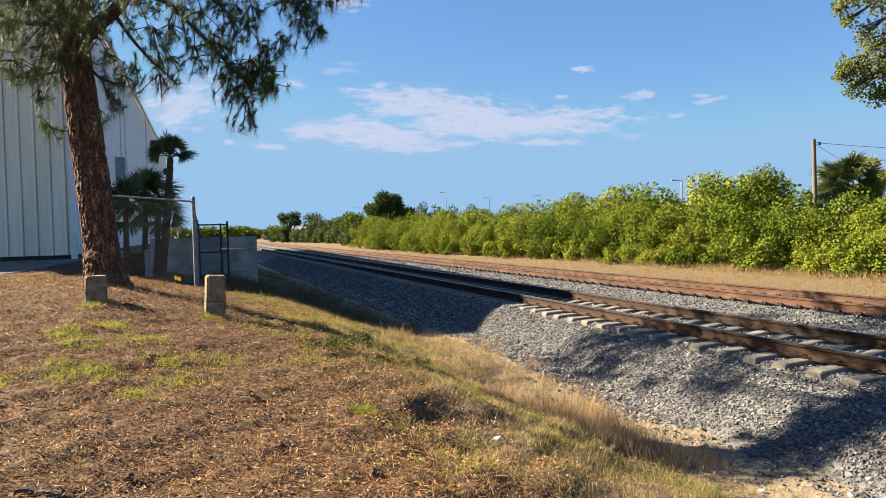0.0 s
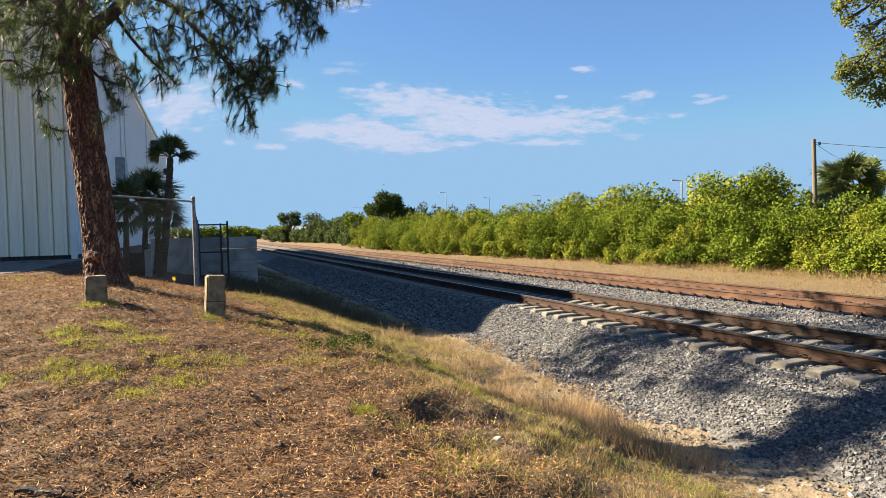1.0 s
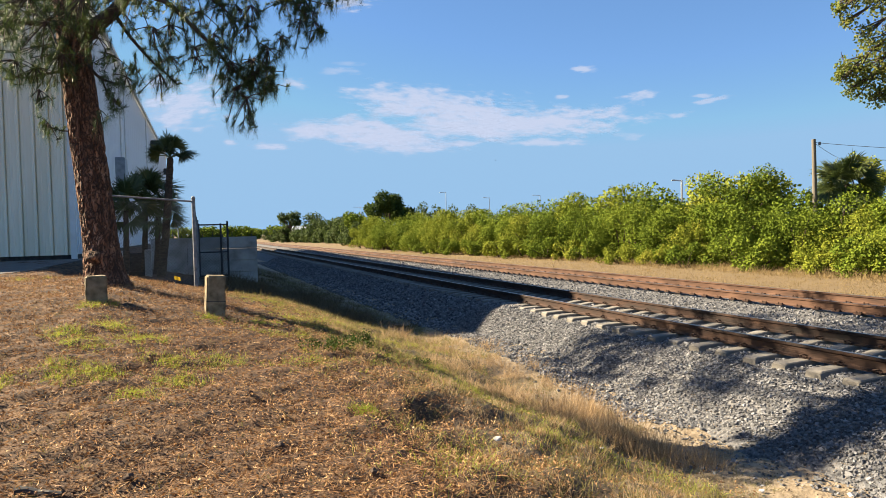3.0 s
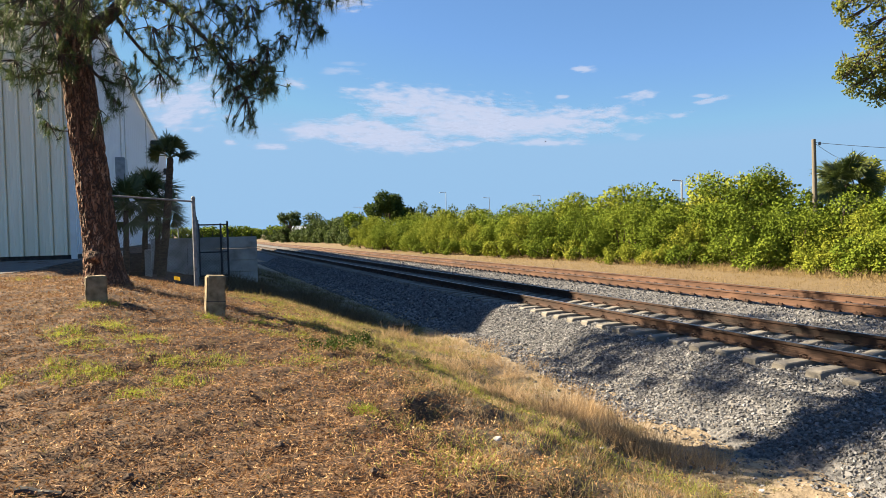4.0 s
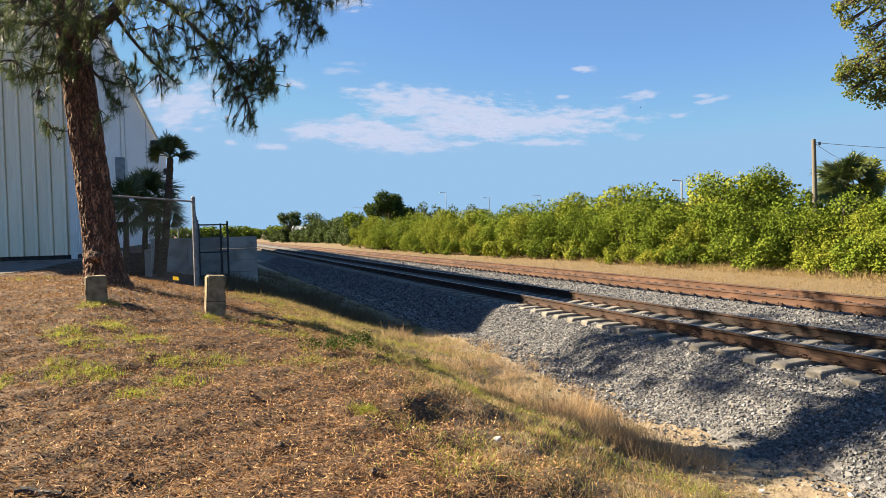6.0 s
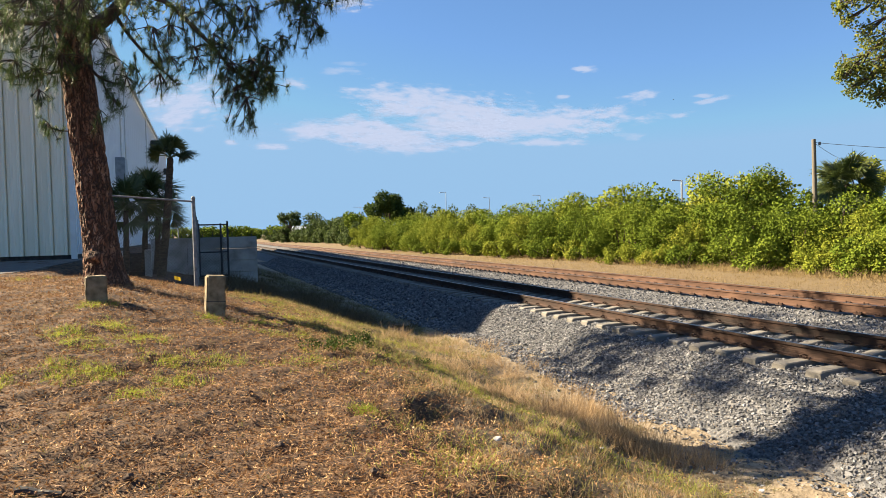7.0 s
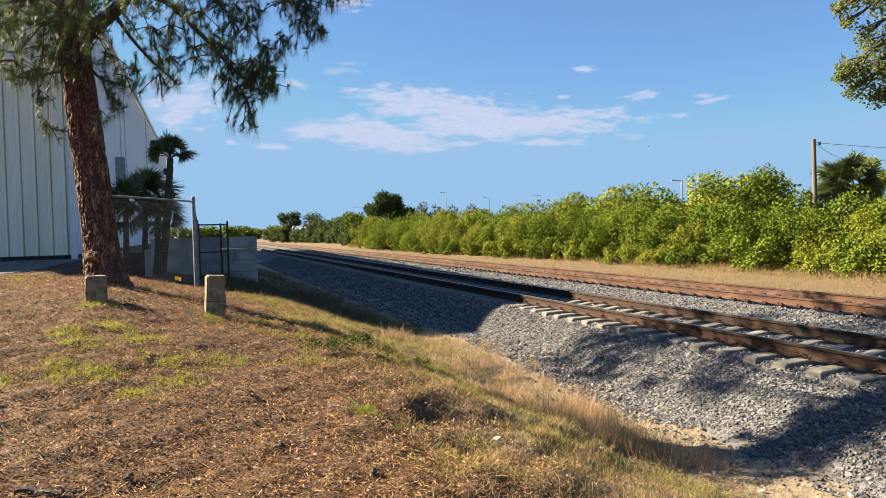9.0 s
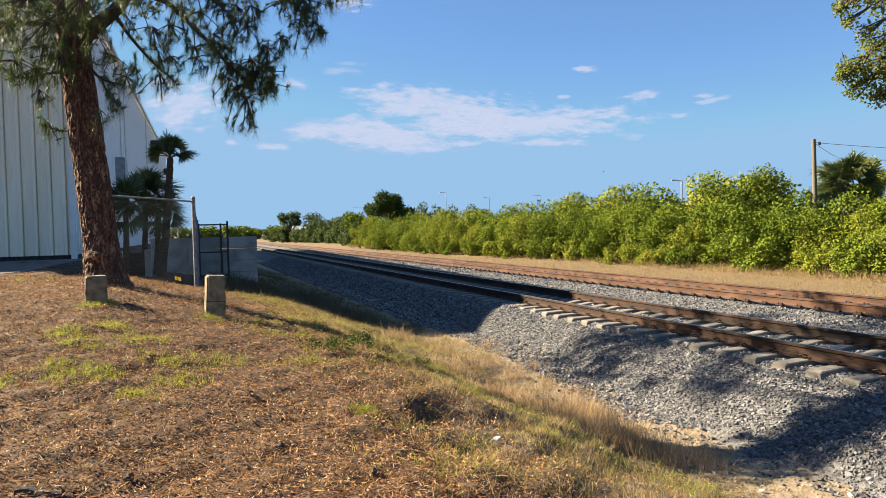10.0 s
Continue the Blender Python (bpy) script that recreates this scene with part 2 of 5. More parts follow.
def wob(x, y, f, seed=0):
    """Cheap smooth wobble between -1 and 1."""
    return (np.sin(x * f * 1.3 + y * f * 0.7 + seed) + np.sin(x * f * -0.6 + y * f * 1.7 + seed * 2.1) + np.sin(x * f * 2.3 - y * f * 1.9 + seed * 3.7)) / 3


# ---- ground ----
def gz(x, y):
    """Height of the earth: a straw-covered rise, a ditch beside the ballast, a flat field beyond."""
    x, y = np.asarray(x, dtype=float), np.asarray(y, dtype=float)
    u = step(2, 11, y)
    rise = 0.2 + 0.85 * u - 0.22 * np.clip(x + 1, 0, 4) * u
    lip = 1.35 + 0.25 * wob(y, y, 0.8, 1)
    drop = (1 - step(4.8, 6.9, y)) * step(1.5, 3.2, y)
    rise = rise - (0.08 + 0.05 * wob(y, y, 2.1, 6)) * step(lip, lip + 0.15, x + 0.06 * wob(x, y, 5, 3)) * drop
    rise = rise - (0.07 + 0.05 * wob(y, y, 2.7, 2)) * step(lip + 0.42, lip + 0.55, x + 0.08 * wob(x, y, 4, 9)) * drop
    rise = rise - 0.42 * step(13.2, 16.2, y) * step(-2.7, -1.5, x) * (1 - step(30, 45, y))
    rise = rise * (1 - step(100, 150, y)) - 0.3 * step(100, 150, y)
    rise = rise + (0.3 - rise) * step(30, 70, -x)
    w = step(1.6, 5.6, x + 0.15 * wob(x, y, 0.9, 4))
    z = rise * (1 - w) - (0.95 - 0.2 * step(8, 13, y)) * w
    z = z + 0.04 * wob(x, y, 4.3, 12) * step(1.2, 2.0, x) * (1 - step(4.4, 5.4, x)) * (1 - step(12, 16, y))
    far = step(14.5, 17, x)
    z = z * (1 - far) + (-0.36 + 0.06 * step(17, 22, x)) * far
    near = np.exp(-((x / 30) ** 2 + (y / 60) ** 2))
    return z + near * (0.035 * wob(x, y, 1.7, 2) + 0.024 * wob(x, y, 6.0, 5) + 0.02 * wob(x, y, 14.0, 8)) * (1 - 0.7 * far)


def sheet(name, xs, ys, height, material, parent=None):
    X, Y = np.meshgrid(np.array(xs), np.array(ys))
    v = np.stack([X, Y, height(X, Y)], -1).reshape(-1, 3)
    nx, ny = len(xs), len(ys)
    i = (np.arange(ny - 1)[:, None] * nx + np.arange(nx - 1)[None, :]).ravel()
    return solid(name, v, np.stack([i, i + 1, i + nx + 1, i + nx], -1), material, parent, smooth=True)


xs = np.concatenate([[-3000, -1200, -500, -200, -100, -60], np.arange(-40, -6, 2.0), np.arange(-6, -3, 0.16), np.arange(-3, 4, 0.07), np.arange(4, 8, 0.16), np.arange(8, 24, 0.5), np.arange(24, 60, 4), [80, 150, 300, 700, 1500, 3000]])
ys = np.concatenate([[-3000, -1000, -300, -100, -50, -30], np.arange(-20, 2, 1.0), np.arange(2, 3, 0.16), np.arange(3, 9, 0.07), np.arange(9, 20, 0.16), np.arange(20, 60, 0.6), np.arange(60, 160, 4.0), [200, 300, 600, 1200, 2000, 3500]])


def ground_material():
    """Brown straw earth on the rise, sand beside the stones, dry field beyond the tracks."""
    m = mat("earth", [(0.0, (0.0087, 0.00522, 0.00348)), (0.45, (0.0435, 0.0218, 0.0104)), (1.0, (0.148, 0.087, 0.0435))], 11, 12, 0.95, bump=1.0, bump_scale=45)
    t, n = m.node_tree, m.node_tree.nodes
    bsdf = n["Principled BSDF"]
    col = bsdf.inputs["Base Color"].links[0].from_socket
    tc, sep = n.new("ShaderNodeTexCoord"), n.new("ShaderNodeSeparateXYZ")
    wobble = n.new("ShaderNodeTexNoise")
    wobble.inputs["Scale"].default_value, wobble.inputs["Detail"].default_value = 0.9, 8
    mixv = n.new("ShaderNodeVectorMath")
    mixv.operation = "MULTIPLY_ADD"
    mixv.inputs[1].default_value = (2.4, 2.4, 2.4)
    t.links.new(tc.outputs["Object"], wobble.inputs["Vector"])
    t.links.new(wobble.outputs["Color"], mixv.inputs[0])
    t.links.new(tc.outputs["Object"], mixv.inputs[2])
    t.links.new(mixv.outputs[0], sep.inputs[0])
    fine = n.new("ShaderNodeTexNoise")
    fine.inputs["Scale"].default_value, fine.inputs["Detail"].default_value = 14, 8
    t.links.new(tc.outputs["Object"], fine.inputs["Vector"])

    def layer(col, axis, a, b, lo, hi):
        mr, cr, mx = n.new("ShaderNodeMapRange"), n.new("ShaderNodeValToRGB"), n.new("ShaderNodeMix")
        mr.interpolation_type = "SMOOTHSTEP"
        mr.inputs[1].default_value, mr.inputs[2].default_value = a, b
        t.links.new(sep.outputs[axis], mr.inputs[0])
        cr.color_ramp.elements[0].position, cr.color_ramp.elements[1].position = 0.3, 0.7
        cr.color_ramp.elements[0].color, cr.color_ramp.elements[1].color = (*lo, 1), (*hi, 1)
        t.links.new(fine.outputs["Fac"], cr.inputs[0])
        mx.data_type = "RGBA"
        t.links.new(mr.outputs[0], mx.inputs[0])
        t.links.new(col, mx.inputs[6])
        t.links.new(cr.outputs[0], mx.inputs[7])
        return mx.outputs[2]

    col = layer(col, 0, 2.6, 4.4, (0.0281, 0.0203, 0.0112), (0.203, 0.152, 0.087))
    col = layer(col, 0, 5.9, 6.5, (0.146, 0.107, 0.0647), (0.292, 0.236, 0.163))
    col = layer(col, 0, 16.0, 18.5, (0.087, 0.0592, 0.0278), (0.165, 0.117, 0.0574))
    t.links.new(col, bsdf.inputs["Base Color"])
    return m


M_EARTH = ground_material()
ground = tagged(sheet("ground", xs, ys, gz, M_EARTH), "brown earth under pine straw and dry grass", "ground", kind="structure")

# paved yard in front of the warehouse
yard = solid("pavement", [(-40, 14.6, 1.0), (-3.55, 14.9, 1.0), (-3.1, 17.0, 1.0), (-3.05, 26.1, 1.0), (-40, 26.1, 1.0), (-40, 14.6, 1.09), (-3.55, 14.9, 1.09), (-3.1, 17.0, 1.09), (-3.05, 26.1, 1.06), (-40, 26.1, 1.06)],
             [(5, 6, 7, 8), (0, 1, 6, 5), (1, 2, 7, 6), (2, 3, 8, 7), (5, 8, 9, 4)], M_PAVE)
tagged(yard, "worn grey asphalt yard beside the warehouse", "pavement", kind="structure")

# ---- railway ----
TRACK_NEAR, TRACK_FAR = 8.86, 13.6
GAUGE = 1.507


def bed(x, y):
    """Profile of the stone bed: shoulder, slope to the ditch, flat between the two tracks."""
    x, y = np.asarray(x, dtype=float), np.asarray(y, dtype=float)
    edge = 7.5 + 0.07 * wob(y, y * 0.3, 0.9, 3)
    slope = np.clip((edge - x) / 1.5, 0, 1)
    z = -0.25 - 0.07 * step(7.75, 7.45, x) - 0.72 * (slope ** 1.1)
    z = z - 0.08 * np.exp(-((x - 11.2) / 0.9) ** 2)
    z = z + 0.14 * np.exp(-((y - 16.0) / 1.3) ** 2 - ((x - 7.1) / 0.6) ** 2) - 0.10 * np.exp(-((y - 11.5) / 1.4) ** 2 - ((x - 6.5) / 0.5) ** 2)
    far = np.clip((x - 15.1) / 1.8, 0, 1)
    return z - 0.2 * far + 0.02 * wob(x, y, 3.1, 1) + 0.012 * wob(x, y, 9, 2)


bxs = np.concatenate([np.arange(5.5, 8.0, 0.1), np.arange(8.0, 17.4, 0.25)])
bys = np.concatenate([np.arange(-30, 2, 1.0), np.arange(2, 24, 0.12), np.arange(24, 80, 0.5), np.arange(80, 420, 5.0)])
ballast = tagged(sheet("ballast", bxs, bys, bed, M_BALLAST), "grey crushed granite ballast bed", "ballast", kind="structure")


def rail_profile():
    half = [(0.0, 0.0), (0.034, -0.003), (0.037, -0.012), (0.036, -0.038), (0.012, -0.05), (0.009, -0.09), (0.010, -0.15), (0.03, -0.168), (0.074, -0.178), (0.074, -0.188)]
    return half + [(-x, z) for x, z in reversed(half[1:])]


def rail(name, x, y0, y1, parent, steel, lift=0.0):
    prof = rail_profile()
    ys_ = np.concatenate([np.arange(y0, 100, 4.0), np.arange(100, y1, 25.0)])
    v = [(x + px, y, pz + lift) for y in ys_ for px, pz in prof]
    k = len(prof)
    q = [(i * k + j, i * k + (j + 1) % k, (i + 1) * k + (j + 1) % k, (i + 1) * k + j) for i in range(len(ys_) - 1) for j in range(k)]
    ob = solid(name, v, q, steel, parent)
    head = [(x + dx, y, 0.0015 + lift) for y in ys_ for dx in (-0.026, 0.026)]
    hq = [(2 * i, 2 * i + 1, 2 * i + 3, 2 * i + 2) for i in range(len(ys_) - 1)]
    solid("running_surface", head, hq, M_STEEL, ob, "polished steel running surface")
    return ob


def tie_mesh():
    """A concrete sleeper, 2.6 m long, waisted and sloped, origin under the track's axis at rail height."""
    bm = bmesh.new()
    secs = [(-1.30, 0.112, 0.142, -0.225), (-1.27, 0.118, 0.145, -0.2), (-0.95, 0.112, 0.145, -0.188), (-0.55, 0.11, 0.145, -0.188), (-0.3, 0.1, 0.13, -0.225),
            (0.3, 0.1, 0.13, -0.225), (0.55, 0.11, 0.145, -0.188), (0.95, 0.112, 0.145, -0.188), (1.27, 0.118, 0.145, -0.2), (1.30, 0.112, 0.142, -0.225)]
    rows = []
    for x, top, foot, z in secs:
        rows.append([bm.verts.new(p) for p in ((x, -foot, -0.42), (x, -top, z - 0.015), (x, -top + 0.015, z), (x, top - 0.015, z), (x, top, z - 0.015), (x, foot, -0.42))])
    for a, b in zip(rows, rows[1:]):
        for i in range(5):
            bm.faces.new((a[i], a[i + 1], b[i + 1], b[i]))
    bm.faces.new(rows[0])
    bm.faces.new(rows[-1])
    bmesh.ops.recalc_face_normals(bm, faces=bm.faces)
    me = bpy.data.meshes.new("sleeper")
    bm.to_mesh(me)
    bm.free()
    me.materials.append(M_CONC)
    return me


def clip_mesh():
    """A bent spring clip beside a rail foot."""
    v, q = tube(bend([(0.075, -0.05, -0.165), (0.10, -0.06, -0.14), (0.13, -0.03, -0.135), (0.12, 0.02, -0.12), (0.07, 0.03, -0.14), (0.09, 0.06, -0.15), (0.14, 0.06, -0.165)], 3), 0.011, 5)
    me = bpy.data.meshes.new("clip")
    me.from_pydata(v, [], q)
    me.materials.append(M_RUST)
    return me


TIE, CLIP = tie_mesh(), clip_mesh()
CLIP_FLIP = CLIP.copy()
CLIP_FLIP.transform(Matrix.Rotation(math.pi, 4, "Z"))
near_track = tagged(new("railway_track"), "railway track with brown rails on concrete sleepers", "railway track")
near_track.location = (TRACK_NEAR, 0, 0)
for s in (-1, 1):
    rail("rail", s * GAUGE / 2, -30, 420, near_track, M_RUST)
tr = random.Random(3)
for i in range(270):
    tie = new("sleeper", TIE)
    tie.parent = near_track
    tie.location = (tr.uniform(-0.025, 0.025), 1.86 + 0.56 * i, tr.uniform(-0.008, 0.004))
    tie.rotation_euler = (0, 0, tr.uniform(-0.012, 0.012))
    if 4 < i < 60:
        for s in (-1, 1):
            for mesh in (CLIP, CLIP_FLIP):
                c = new("clip", mesh)
                c.parent = tie
                c.location = (s * GAUGE / 2, 0, 0)

far_track = tagged(new("railway_track"), "older railway track with orange rusty rails sunk in ballast", "railway track")
far_track.location = (TRACK_FAR, 0, 0)
for s in (-1, 1):
    rail("rail", s * 1.46 / 2, -30, 420, far_track, M_RUST2)


def plate_mesh():
    bm = bmesh.new()
    box(bm, 0, 0, -0.19, 0.32, 0.19, 0.02, 0.004)
    for sx in (-1, 1):
        box(bm, sx * 0.105, 0.03 * sx, -0.17, 0.05, 0.09, 0.045, 0.008)
        box(bm, sx * 0.09, -0.06 * sx, -0.165, 0.03, 0.03, 0.05, 0.006)
    me = bpy.data.meshes.new("tie_plate")
    bm.to_mesh(me)
    bm.free()
    me.materials.append(M_RUST)
    return me


PLATE = plate_mesh()
for i in range(120):
    for s in (-1, 1):
        p = new("tie_plate", PLATE)
        p.parent = far_track
        p.location = (s * 0.73, 4.0 + 0.5 * i + tr.uniform(-0.04, 0.04), tr.uniform(-0.003, 0.003))


def bank_of(name, base_v, base_f, pos, size, material, label, category, squash=1.0, kind="stuff"):
    """Many turned and scaled copies of a small solid, joined into one mesh."""
    n, k = len(pos), len(base_v)
    bv = np.asarray(base_v, dtype=float)
    q = rnd.normal(size=(n, 4))
    q /= np.linalg.norm(q, axis=1)[:, None]
    w, x, y, z = q.T
    R = np.stack([1 - 2 * (y * y + z * z), 2 * (x * y - z * w), 2 * (x * z + y * w), 2 * (x * y + z * w), 1 - 2 * (x * x + z * z), 2 * (y * z - x * w), 2 * (x * z - y * w), 2 * (y * z + x * w), 1 - 2 * (x * x + y * y)], -1).reshape(n, 3, 3)
    jit = bv[None] * (1 + rnd.uniform(-0.3, 0.3, (n, k, 3))) * rnd.uniform(0.55, 1.3, (n, 1, 3))
    v = np.einsum("nij,nkj->nki", R, jit) * np.asarray(size)[:, None, None]
    v[:, :, 2] *= squash
    v += np.asarray(pos)[:, None, :]
    fcs = (np.asarray(base_f)[None] + (np.arange(n) * k)[:, None, None]).reshape(-1, len(base_f[0]))
    return tagged(solid(name, v, fcs, material), label, category, kind=kind)


CHIP_V = [(sx * 0.75, sy * 0.75, sz * 0.75) for sx in (-1, 1) for sy in (-1, 1) for sz in (-1, 1)]
CHIP_F = [(0, 1, 3), (0, 3, 2), (4, 6, 7), (4, 7, 5), (0, 4, 5), (0, 5, 1), (2, 3, 7), (2, 7, 6), (0, 2, 6), (0, 6, 4), (1, 5, 7), (1, 7, 3)]
OCT_V = [(1, 0, 0), (-1, 0, 0), (0, 1, 0), (0, -1, 0), (0, 0, 1), (0, 0, -1)]
OCT_F = [(0, 2, 4), (2, 1, 4), (1, 3, 4), (3, 0, 4), (2, 0, 5), (1, 2, 5), (3, 1, 5), (0, 3, 5)]


def stones(n, x0, x1, y0, y1, s0, s1, shape, lift=0.3):
    x, y = rnd.uniform(x0, x1, n), y0 + (y1 - y0) * rnd.uniform(0, 1, n) ** 1.25
    s = rnd.uniform(s0, s1, n) * rnd.choice([0.75, 1.0, 1.25], n)
    on_rail = np.zeros(n, dtype=bool)
    for c, g in ((TRACK_NEAR, GAUGE), (TRACK_FAR, 1.46)):
        for sg in (-1, 1):
            on_rail |= np.abs(x - c - sg * g / 2) < 0.1
    in_tie = (np.abs(x - TRACK_NEAR) < 1.31) & (np.abs((y - 1.86 + 0.28) % 0.56 - 0.28) < 0.14)
    toe = 6.38 - 0.62 * step(7.2, 8.6, y) + 0.16 * wob(x, y, 2.4, 3)
    ok = ~(on_rail | in_tie | ((rnd.uniform(0, 1, n) > 0.12 + 0.88 * step(toe - 0.25, toe + 0.1, x)) & (y < 17)))
    x, y, s = x[ok], y[ok], s[ok]
    return bank_of("ballast_stones", *shape, np.stack([x, y, np.maximum(bed(x, y), gz(x, y)) + s * lift], -1), s, M_STONE, "loose angular grey granite ballast stones", "stones", 0.8)


stones(33000, 5.7, 7.7, 3.5, 17, 0.011, 0.021, (CHIP_V, CHIP_F))
stones(2200, 5.0, 6.6, 3.5, 14, 0.008, 0.028, (CHIP_V, CHIP_F))
stones(11000, 7.7, 10.2, 4, 20, 0.014, 0.025, (CHIP_V, CHIP_F))
M_GRIT = mat("tan_grit", [(0.0, (0.0512, 0.0365, 0.0249)), (0.5, (0.176, 0.131, 0.0879)), (1.0, (0.336, 0.278, 0.204))], 9, 6, 0.9, island=0.8)
n = 6500
gx, gy = rnd.uniform(4.3, 6.7, n), 3.4 + 6.6 * rnd.uniform(0, 1, n) ** 1.3
gs = rnd.uniform(0.004, 0.013, n)
bank_of("grit", OCT_V, OCT_F, np.stack([gx, gy, np.maximum(gz(gx, gy), bed(gx, gy)) + gs * 0.4], -1), gs, M_GRIT, "loose tan grit and pebbles on the sandy strip", "grit", 0.7)
# the nearest stones one by one
chips = []
for i in range(6):
    cv = np.array(CHIP_V) * (1 + rnd.uniform(-0.38, 0.38, (8, 3))) * rnd.uniform(0.55, 1.25, (1, 3))
    me = bpy.data.meshes.new("ballast_stone")
    me.from_pydata([tuple(p) for p in cv], [], CHIP_F)
    me.materials.append(M_STONE)
    chips.append(me)
cr_ = random.Random(17)
for i in range(300):
    x, y, s = cr_.uniform(6.35, 7.4), cr_.uniform(4.3, 6.6), cr_.uniform(0.012, 0.02)
    st = new("ballast_stone", cr_.choice(chips))
    st.parent = ballast
    st.location = (x, y, float(max(bed(x, y), gz(x, y))) + 0.012 + s * 0.5)
    st.rotation_euler, st.scale = [cr_.uniform(0, 6.28) for _ in range(3)], (s, s, s)
stones(11000, 10.0, 13.0, 6, 30, 0.02, 0.034, (OCT_V, OCT_F))
stones(14000, 5.6, 7.7, 17, 62, 0.028, 0.05, (OCT_V, OCT_F))
stones(5000, 10.0, 13.0, 30, 90, 0.03, 0.06, (OCT_V, OCT_F))


# ---- warehouse ----
def panel_mesh(h, w=1.2, ribs=3):
    """A siding sheet with trapezoid ribs; runs along x from 0 to w, faces -y."""
    prof = []
    for i in range(ribs):
        c = (i + 0.5) * w / ribs
        # the deep groove beside each rib is added for its dark shade line
        prof += [(c - 0.075, 0), (c - 0.05, -0.06), (c + 0.02, -0.06), (c + 0.035, 0.06), (c + 0.055, 0.06), (c + 0.062, 0)]
        for k in (0.13, 0.2):
            prof += [(c + k - 0.015, 0), (c + k, -0.007), (c + k + 0.015, 0)]
    prof = [(0, 0)] + [p for p in prof if p[0] < w] + [(w, 0)]
    v = [(x, y, z) for z in (0, h) for x, y in prof]
    k = len(prof)
    me = bpy.data.meshes.new("wall_panel")
    me.from_pydata(v, [], [(i, i + 1, k + i + 1, k + i) for i in range(k - 1)])
    me.materials.append(M_WALL)
    return me


WH, WLEN, WWID = 9.15, 57.6, 31.2
house = tagged(new("warehouse"), "large pale ribbed metal warehouse with a low roof", "warehouse")
house.matrix_world = pose(-3.44, 26.23, 1.008, 0, 0, -1.55) @ Matrix.Scale(1.075, 4)
for i in range(26):
    p = new("wall_panel", panel_mesh(WH - 0.02) if i == 0 else house.children[0].data)
    p.parent, p.location = house, (-1.2 * (i + 1), 0, 0.17)
SIDE_PANEL = panel_mesh(WH - 0.19)
SIDE_PANEL.materials[0] = M_SIDE
for i in range(int(WLEN / 1.2)):
    p = new("wall_panel", SIDE_PANEL)
    p.parent, p.matrix_local = house, pose(0, 1.2 * i, 0.17, 0, 0, 90)
back = part("back_wall", boxed(-WWID / 2, WLEN - 0.1, WH / 2, WWID - 0.1, 0.1, WH), M_WALL, house)
part("side_wall", boxed(-WWID + 0.1, WLEN / 2, WH / 2, 0.1, WLEN - 0.2, WH), M_WALL, house)
part("base_wall", boxed(-WWID / 2, WLEN / 2, -0.12, WWID - 0.12, WLEN - 0.12, 0.6), M_DARK, house, "dark recessed base strip")
roof = bmesh.new()
a = [roof.verts.new(p) for p in ((0.25, -0.2, WH), (0.25, WLEN + 0.1, WH), (-WWID / 2, WLEN + 0.1, WH + 1.6), (-WWID / 2, -0.2, WH + 1.6), (-WWID - 0.25, WLEN + 0.1, WH), (-WWID - 0.25, -0.2, WH))]
roof.faces.new(a[:4])
roof.faces.new((a[3], a[2], a[4], a[5]))
r = bmesh.ops.solidify(roof, geom=list(roof.faces), thickness=0.15)
part("roof", roof, M_TRIM, house, "white metal roof")
gable = bmesh.new()
gable.faces.new([gable.verts.new(p) for p in ((0, -0.01, WH), (-WWID / 2, -0.01, WH + 1.58), (-WWID, -0.01, WH))])
part("gable", gable, M_WALL, house)
part("gutter", boxed(0.17, WLEN / 2, WH - 0.05, 0.14, WLEN, 0.16, 0.02), M_TRIM, house, "white eave gutter")
part("corner_trim", boxed(0.0, -0.02, WH / 2, 0.16, 0.12, WH, 0.01), M_TRIM, house, "white corner trim")
for y in (13.5, 30):
    pipe("downpipe", [(0.1, y, WH - 0.1), (0.1, y, 0.1)], 0.05, M_TRIM, house)
meter = part("meter_box", boxed(0.24, 11.6, 3.45, 0.45, 1.2, 1.75, 0.02), M_GREYBOX, house, "grey electrical cabinet on the wall")
part("cabinet_door", boxed(0.24, 10.98, 3.45, 0.4, 0.02, 1.65, 0.008), M_GREYBOX, meter)
pipe("conduit", [(0.1, 15.5, 0.2), (0.1, 15.5, WH - 0.2)], 0.04, M_TRIM, house)
for y, z in ((33.5, 7.6), (50.5, 7.0)):
    lamp = part("flood_lamp", boxed(0.35, y, z, 0.45, 0.5, 0.6, 0.06), M_DARK, house, "dark wall flood lamp")
    part("bracket", boxed(0.12, y, z, 0.2, 0.1, 0.1, 0.01), M_DARK, lamp)


# ---- leaves and needles as joined geometry ----
def cards(pos, dirs, length, width, curl=0.0, name="leaves", material=None, parent=None, label="", face=None):
    """One leaf a row: a bent diamond of two quads' worth of triangles, lying along dirs."""
    n = len(pos)
    d = dirs / np.linalg.norm(dirs, axis=1)[:, None]
    side = np.cross(d, rnd.normal(size=(n, 3)) * (1.0 if face is None else 0.3) + (0.0 if face is None else face))
    side /= np.linalg.norm(side, axis=1)[:, None] + 1e-9
    up = np.cross(side, d)
    L, Wd = np.asarray(length).reshape(-1, 1), np.asarray(width).reshape(-1, 1)
    v = np.stack([pos, pos + d * L * 0.5 + side * Wd + up * L * curl, pos + d * L, pos + d * L * 0.5 - side * Wd + up * L * curl], 1)
    return solid(name, v, np.arange(n * 4).reshape(n, 4), material, parent, label)


